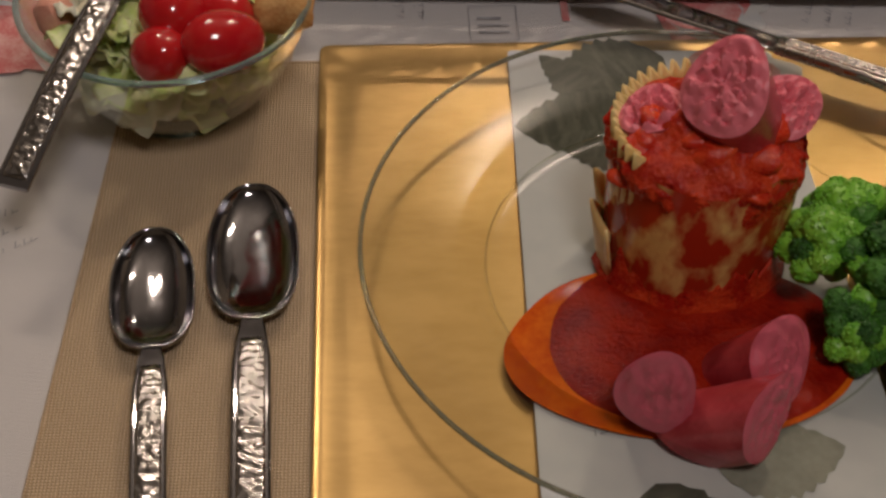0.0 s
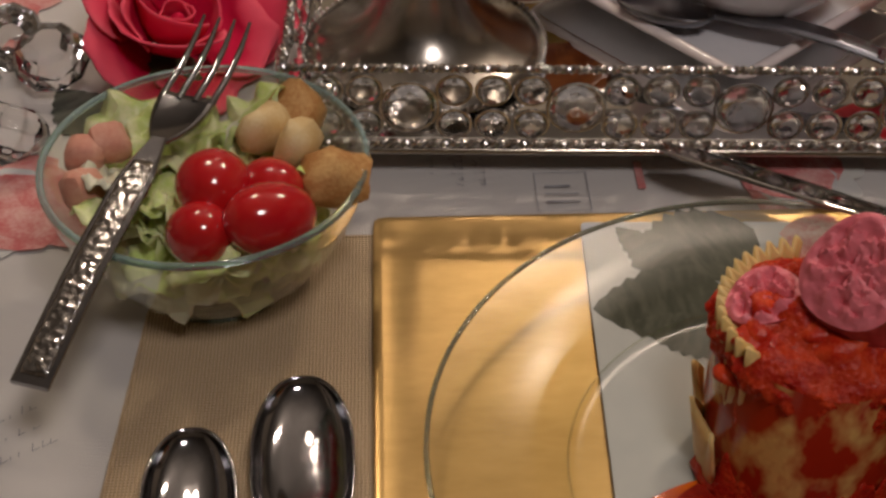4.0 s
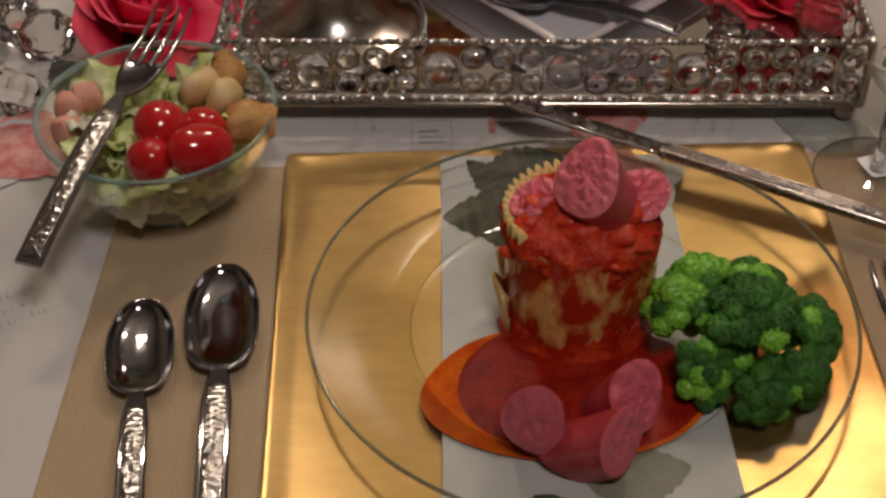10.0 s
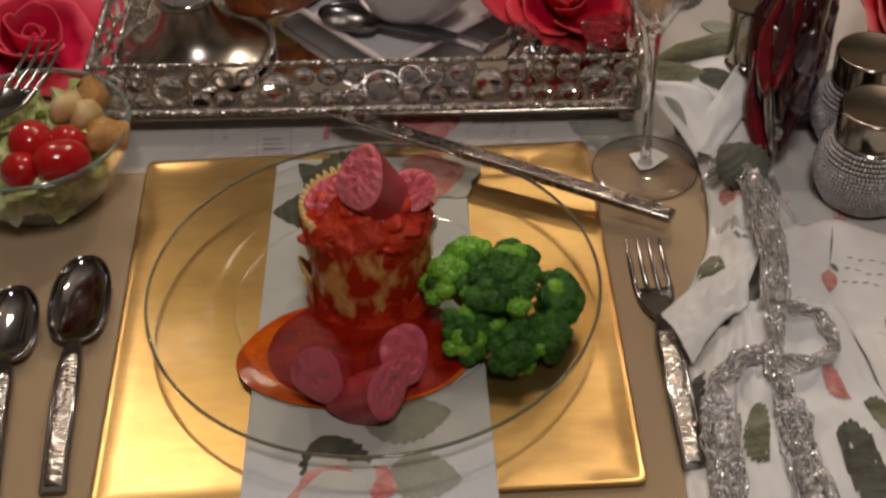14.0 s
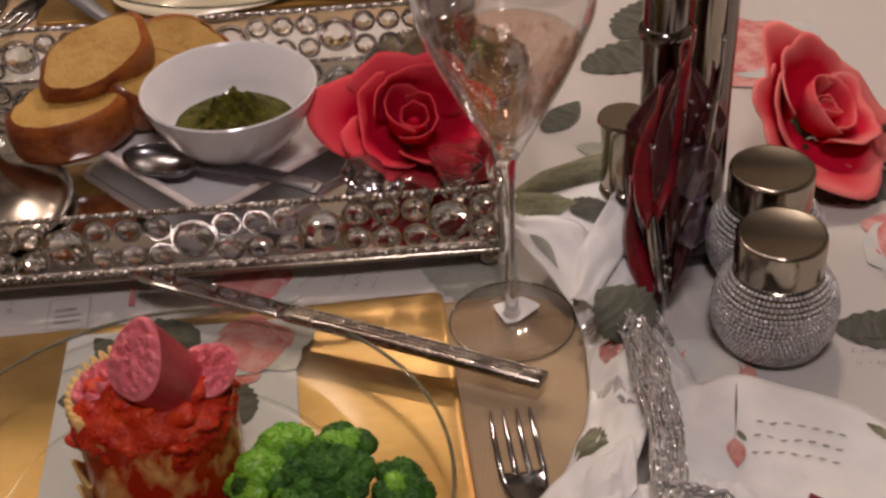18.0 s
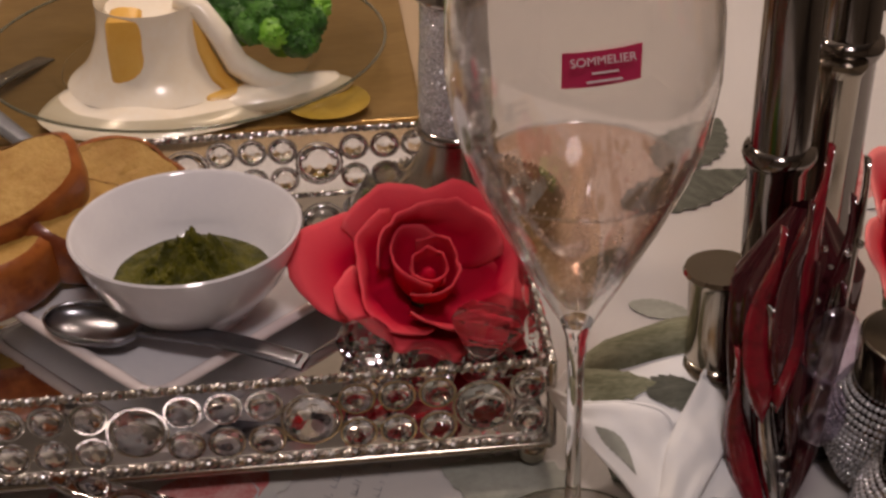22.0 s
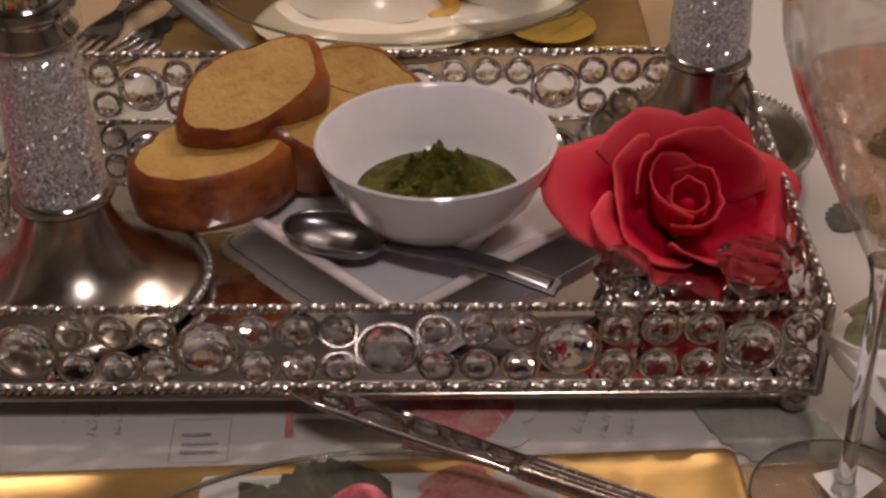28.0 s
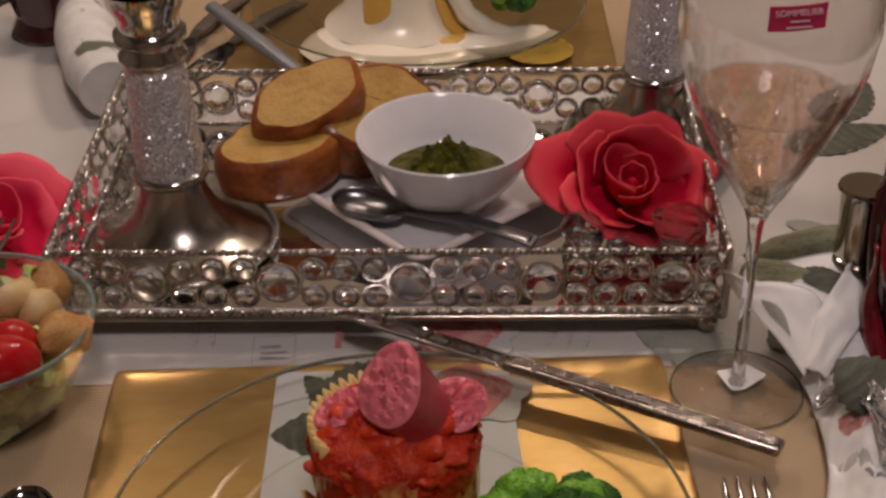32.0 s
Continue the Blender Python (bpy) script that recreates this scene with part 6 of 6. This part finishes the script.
for x, y in ((-0.050, -0.206), (-0.006, -0.211)):
    part("tassel_knot", join(*[moved(ball(0.0026, 6, 5), pose(x + 0.009 * math.cos(k * 2.4) * math.sqrt(k / 30), y + 0.009 * math.sin(k * 2.4) * math.sqrt(k / 30), 0.019 + 0.004 * (1 - k / 30))) for k in range(30)]), M["glit"], tin)
    ribbon(tin, [(x, y - 0.006, 0.018), (x + 0.1 * x + 0.003, y - 0.04, 0.013), (x + 0.2 * x + 0.006, y - 0.08, 0.009)], 0.024, 17, int(x * 1000), "tassel")

# ---- the far place setting ----
FAR_OUT = rounded([(-0.23, 0.560), (0.235, 0.540), (0.27, 0.90), (-0.20, 0.91)], 0.02)
far_mat = solo("placemat", flat_slab(FAR_OUT, 0.0016, 0.0028, 0.0006), M["matting"], "coarse woven gold placemat across the table", "placemat", smooth=False)
part("bound_edge", tube([(x, y, 0.0026) for x, y in FAR_OUT + FAR_OUT[:1]], 0.0010, 6), M["matting"], far_mat)
far_charger = copy_thing(charger, pose(0.034, 0.7420, 0, 0, 0, -2))
tagged(far_charger, label="square gold leaf charger plate across the table")
fp = thing("glass_dinner_plate", "clear round glass dinner plate holding white food across the table", "plate", pose(0.030, 0.6930, 0), "glass plates")
for o in list(plate.children):
    c = o.copy()
    scene.collection.objects.link(c)
    c.parent = fp
def cream_z(r, a):
    n = noise.noise(Vector((r * 2 * math.cos(a), r * 2 * math.sin(a), 7)))
    return 0.0005 + 0.017 * (max(0.0, 1 - r * r) ** 0.7) * (1 + 0.35 * n)


solo("cream_sauce", moved(disc_rings(pool_r(8, 0.082, 0.12, 1.6), cream_z, 72, 18), Matrix.Diagonal((1.06, 0.66, 1, 1))), M["cream"], "thick white cream sauce spread on the far glass plate", "sauce", pose(0.008, 0.6160, 0.0112))
fr = thing("stuffed_roll", "tall cream covered pasta roll with melted yellow cheese", "pasta", pose(0.010, 0.6420, ZP))
part("roll", lathe([(0, 0), (0.036, 0), (0.039, 0.006), (0.037, 0.055), (0.030, 0.068), (0, 0.071)], 40), M["cream"], fr)
part("cheese_drip", tube([(-0.014, -0.020, 0.071), (-0.016, -0.033, 0.067), (-0.017, -0.0375, 0.050), (-0.016, -0.0385, 0.025), (-0.017, -0.042, 0.006)], [0.011, 0.0125, 0.012, 0.0125, 0.010], 16, 0.35), M["cheddar"], fr, "melted yellow cheese run down the side")
part("cheese_drip", tube([(0.028, -0.012, 0.070), (0.034, -0.018, 0.060), (0.036, -0.022, 0.040), (0.044, -0.030, 0.022), (0.058, -0.036, 0.008)], [0.004, 0.006, 0.006, 0.007, 0.006], 14, 0.6), M["cheddar"], fr)
part("sauce_coat", sheet(lambda u, v: ((0.0375 + 0.026 * v ** 3 + 0.0015 * noise.noise(Vector((math.cos(6.2832 * u) * 2, v * 3, 3)))) * math.cos(6.2832 * u), (0.0375 + 0.022 * v ** 3 + 0.0015 * noise.noise(Vector((math.sin(6.2832 * u) * 2, v * 3, 8)))) * math.sin(6.2832 * u), 0.0725 - 0.060 * v), 56, 18, True), M["cream"], fr, "white sauce draped over the roll")
part("cream_fold", tube([(0.020, -0.012, 0.074), (0.036, -0.018, 0.068), (0.048, -0.024, 0.050), (0.058, -0.030, 0.030), (0.078, -0.034, 0.016), (0.100, -0.034, 0.012)], [0.006, 0.008, 0.0085, 0.009, 0.009, 0.005], 16), M["cream"], fr)


fb = thing("broccoli", "green broccoli floret on the far glass plate", "broccoli", pose(0.094, 0.6440, ZP))
floret(fb, pose(0.006, 0, 0.026, 30, 10, 0), 0.060, 11, 0.35)
floret(fb, pose(-0.018, 0.010, 0.030, 10, -20, 0), 0.050, 12, 0.5)
solo("omelette_fold", ball(0.04, 20, 10, (1.3, 0.5, 0.28), 0.1, 60, 2), M["cream"], "folded pale egg slice on the far glass plate", "egg", pose(0.099, 0.6090, ZP + 0.006, 0, 0, 14))
solo("cheese_wedge", block(0.07, 0.018, 0.010, 0.004), M["cheddar"], "yellow cheese slice on the far glass plate", "cheese", pose(0.076, 0.6080, 0.016, 0, 0, 16))
solo("melted_butter", disc_rings(0.03, lambda r, a: 0.002 * (1 - r * r), 30, 5), M["butter"], "puddle of yellow melted butter on the far glass plate", "butter", pose(0.129, 0.5990, ZP + 0.002))
fork("far_fork", pose(-0.150, 0.6060, 0.003, 0, 0, 150), 0.19, 0.026, "steel fork lying beside the far charger")
fork("far_fork", pose(-0.182, 0.6160, 0.003, 0, 0, 158), 0.19, 0.026, "steel fork lying beside the far charger")
gk = thing("grey_knife", "grey handled table knife leaning on the far glass plate", "knife", look((-0.140, 0.645, 0.030), (-0.062, 0.548, 0.012)) @ pose(0, 0, 0, -90, 0, 0))
part("handle", tube([(0, -0.02, 0), (0, 0.06, 0), (0, 0.115, 0)], [0.007, 0.0085, 0.006], 12, 0.7), M["steel_blue"], gk)
part("blade", moved(block(0.014, 0.06, 0.002, 0.0007), pose(0, 0.14, 0)), M["silver"], gk)
nr = thing("rolled_napkin", "rolled white napkin printed with brown sprigs, standing behind the tray", "napkin", pose(-0.236, 0.548, 0.001, 0, 0, 25))
part("roll", tube([(0, -0.04, 0.026), (0.0, 0.0, 0.028), (0.01, 0.06, 0.030), (0.02, 0.12, 0.028)], [0.024, 0.026, 0.027, 0.020], 24), M["spray"], nr)
fw = thing("purple_vase", "dark purple cut glass vase standing near the table's edge", "vase", pose(-0.300, 0.690, 0.001))
part("body", lathe([(0, 0), (0.035, 0), (0.038, 0.004), (0.030, 0.02), (0.042, 0.06), (0.05, 0.11), (0.047, 0.11), (0.038, 0.06), (0.0, 0.012)], 12), M["dark_glass"], fw)
clear = thing("water_glass", "clear stemmed water glass behind the tray", "glass", pose(-0.175, 0.528, 0.001))
part("foot", lathe([(0, 0), (0.034, 0), (0.034, 0.001), (0.006, 0.005), (0.004, 0.02), (0.004, 0.07), (0.012, 0.085)], 40), M["glass"], clear)
part("bowl", lathe([(0.012, 0.085), (0.032, 0.11), (0.038, 0.15), (0.034, 0.19)], 40), M["glass"], clear)
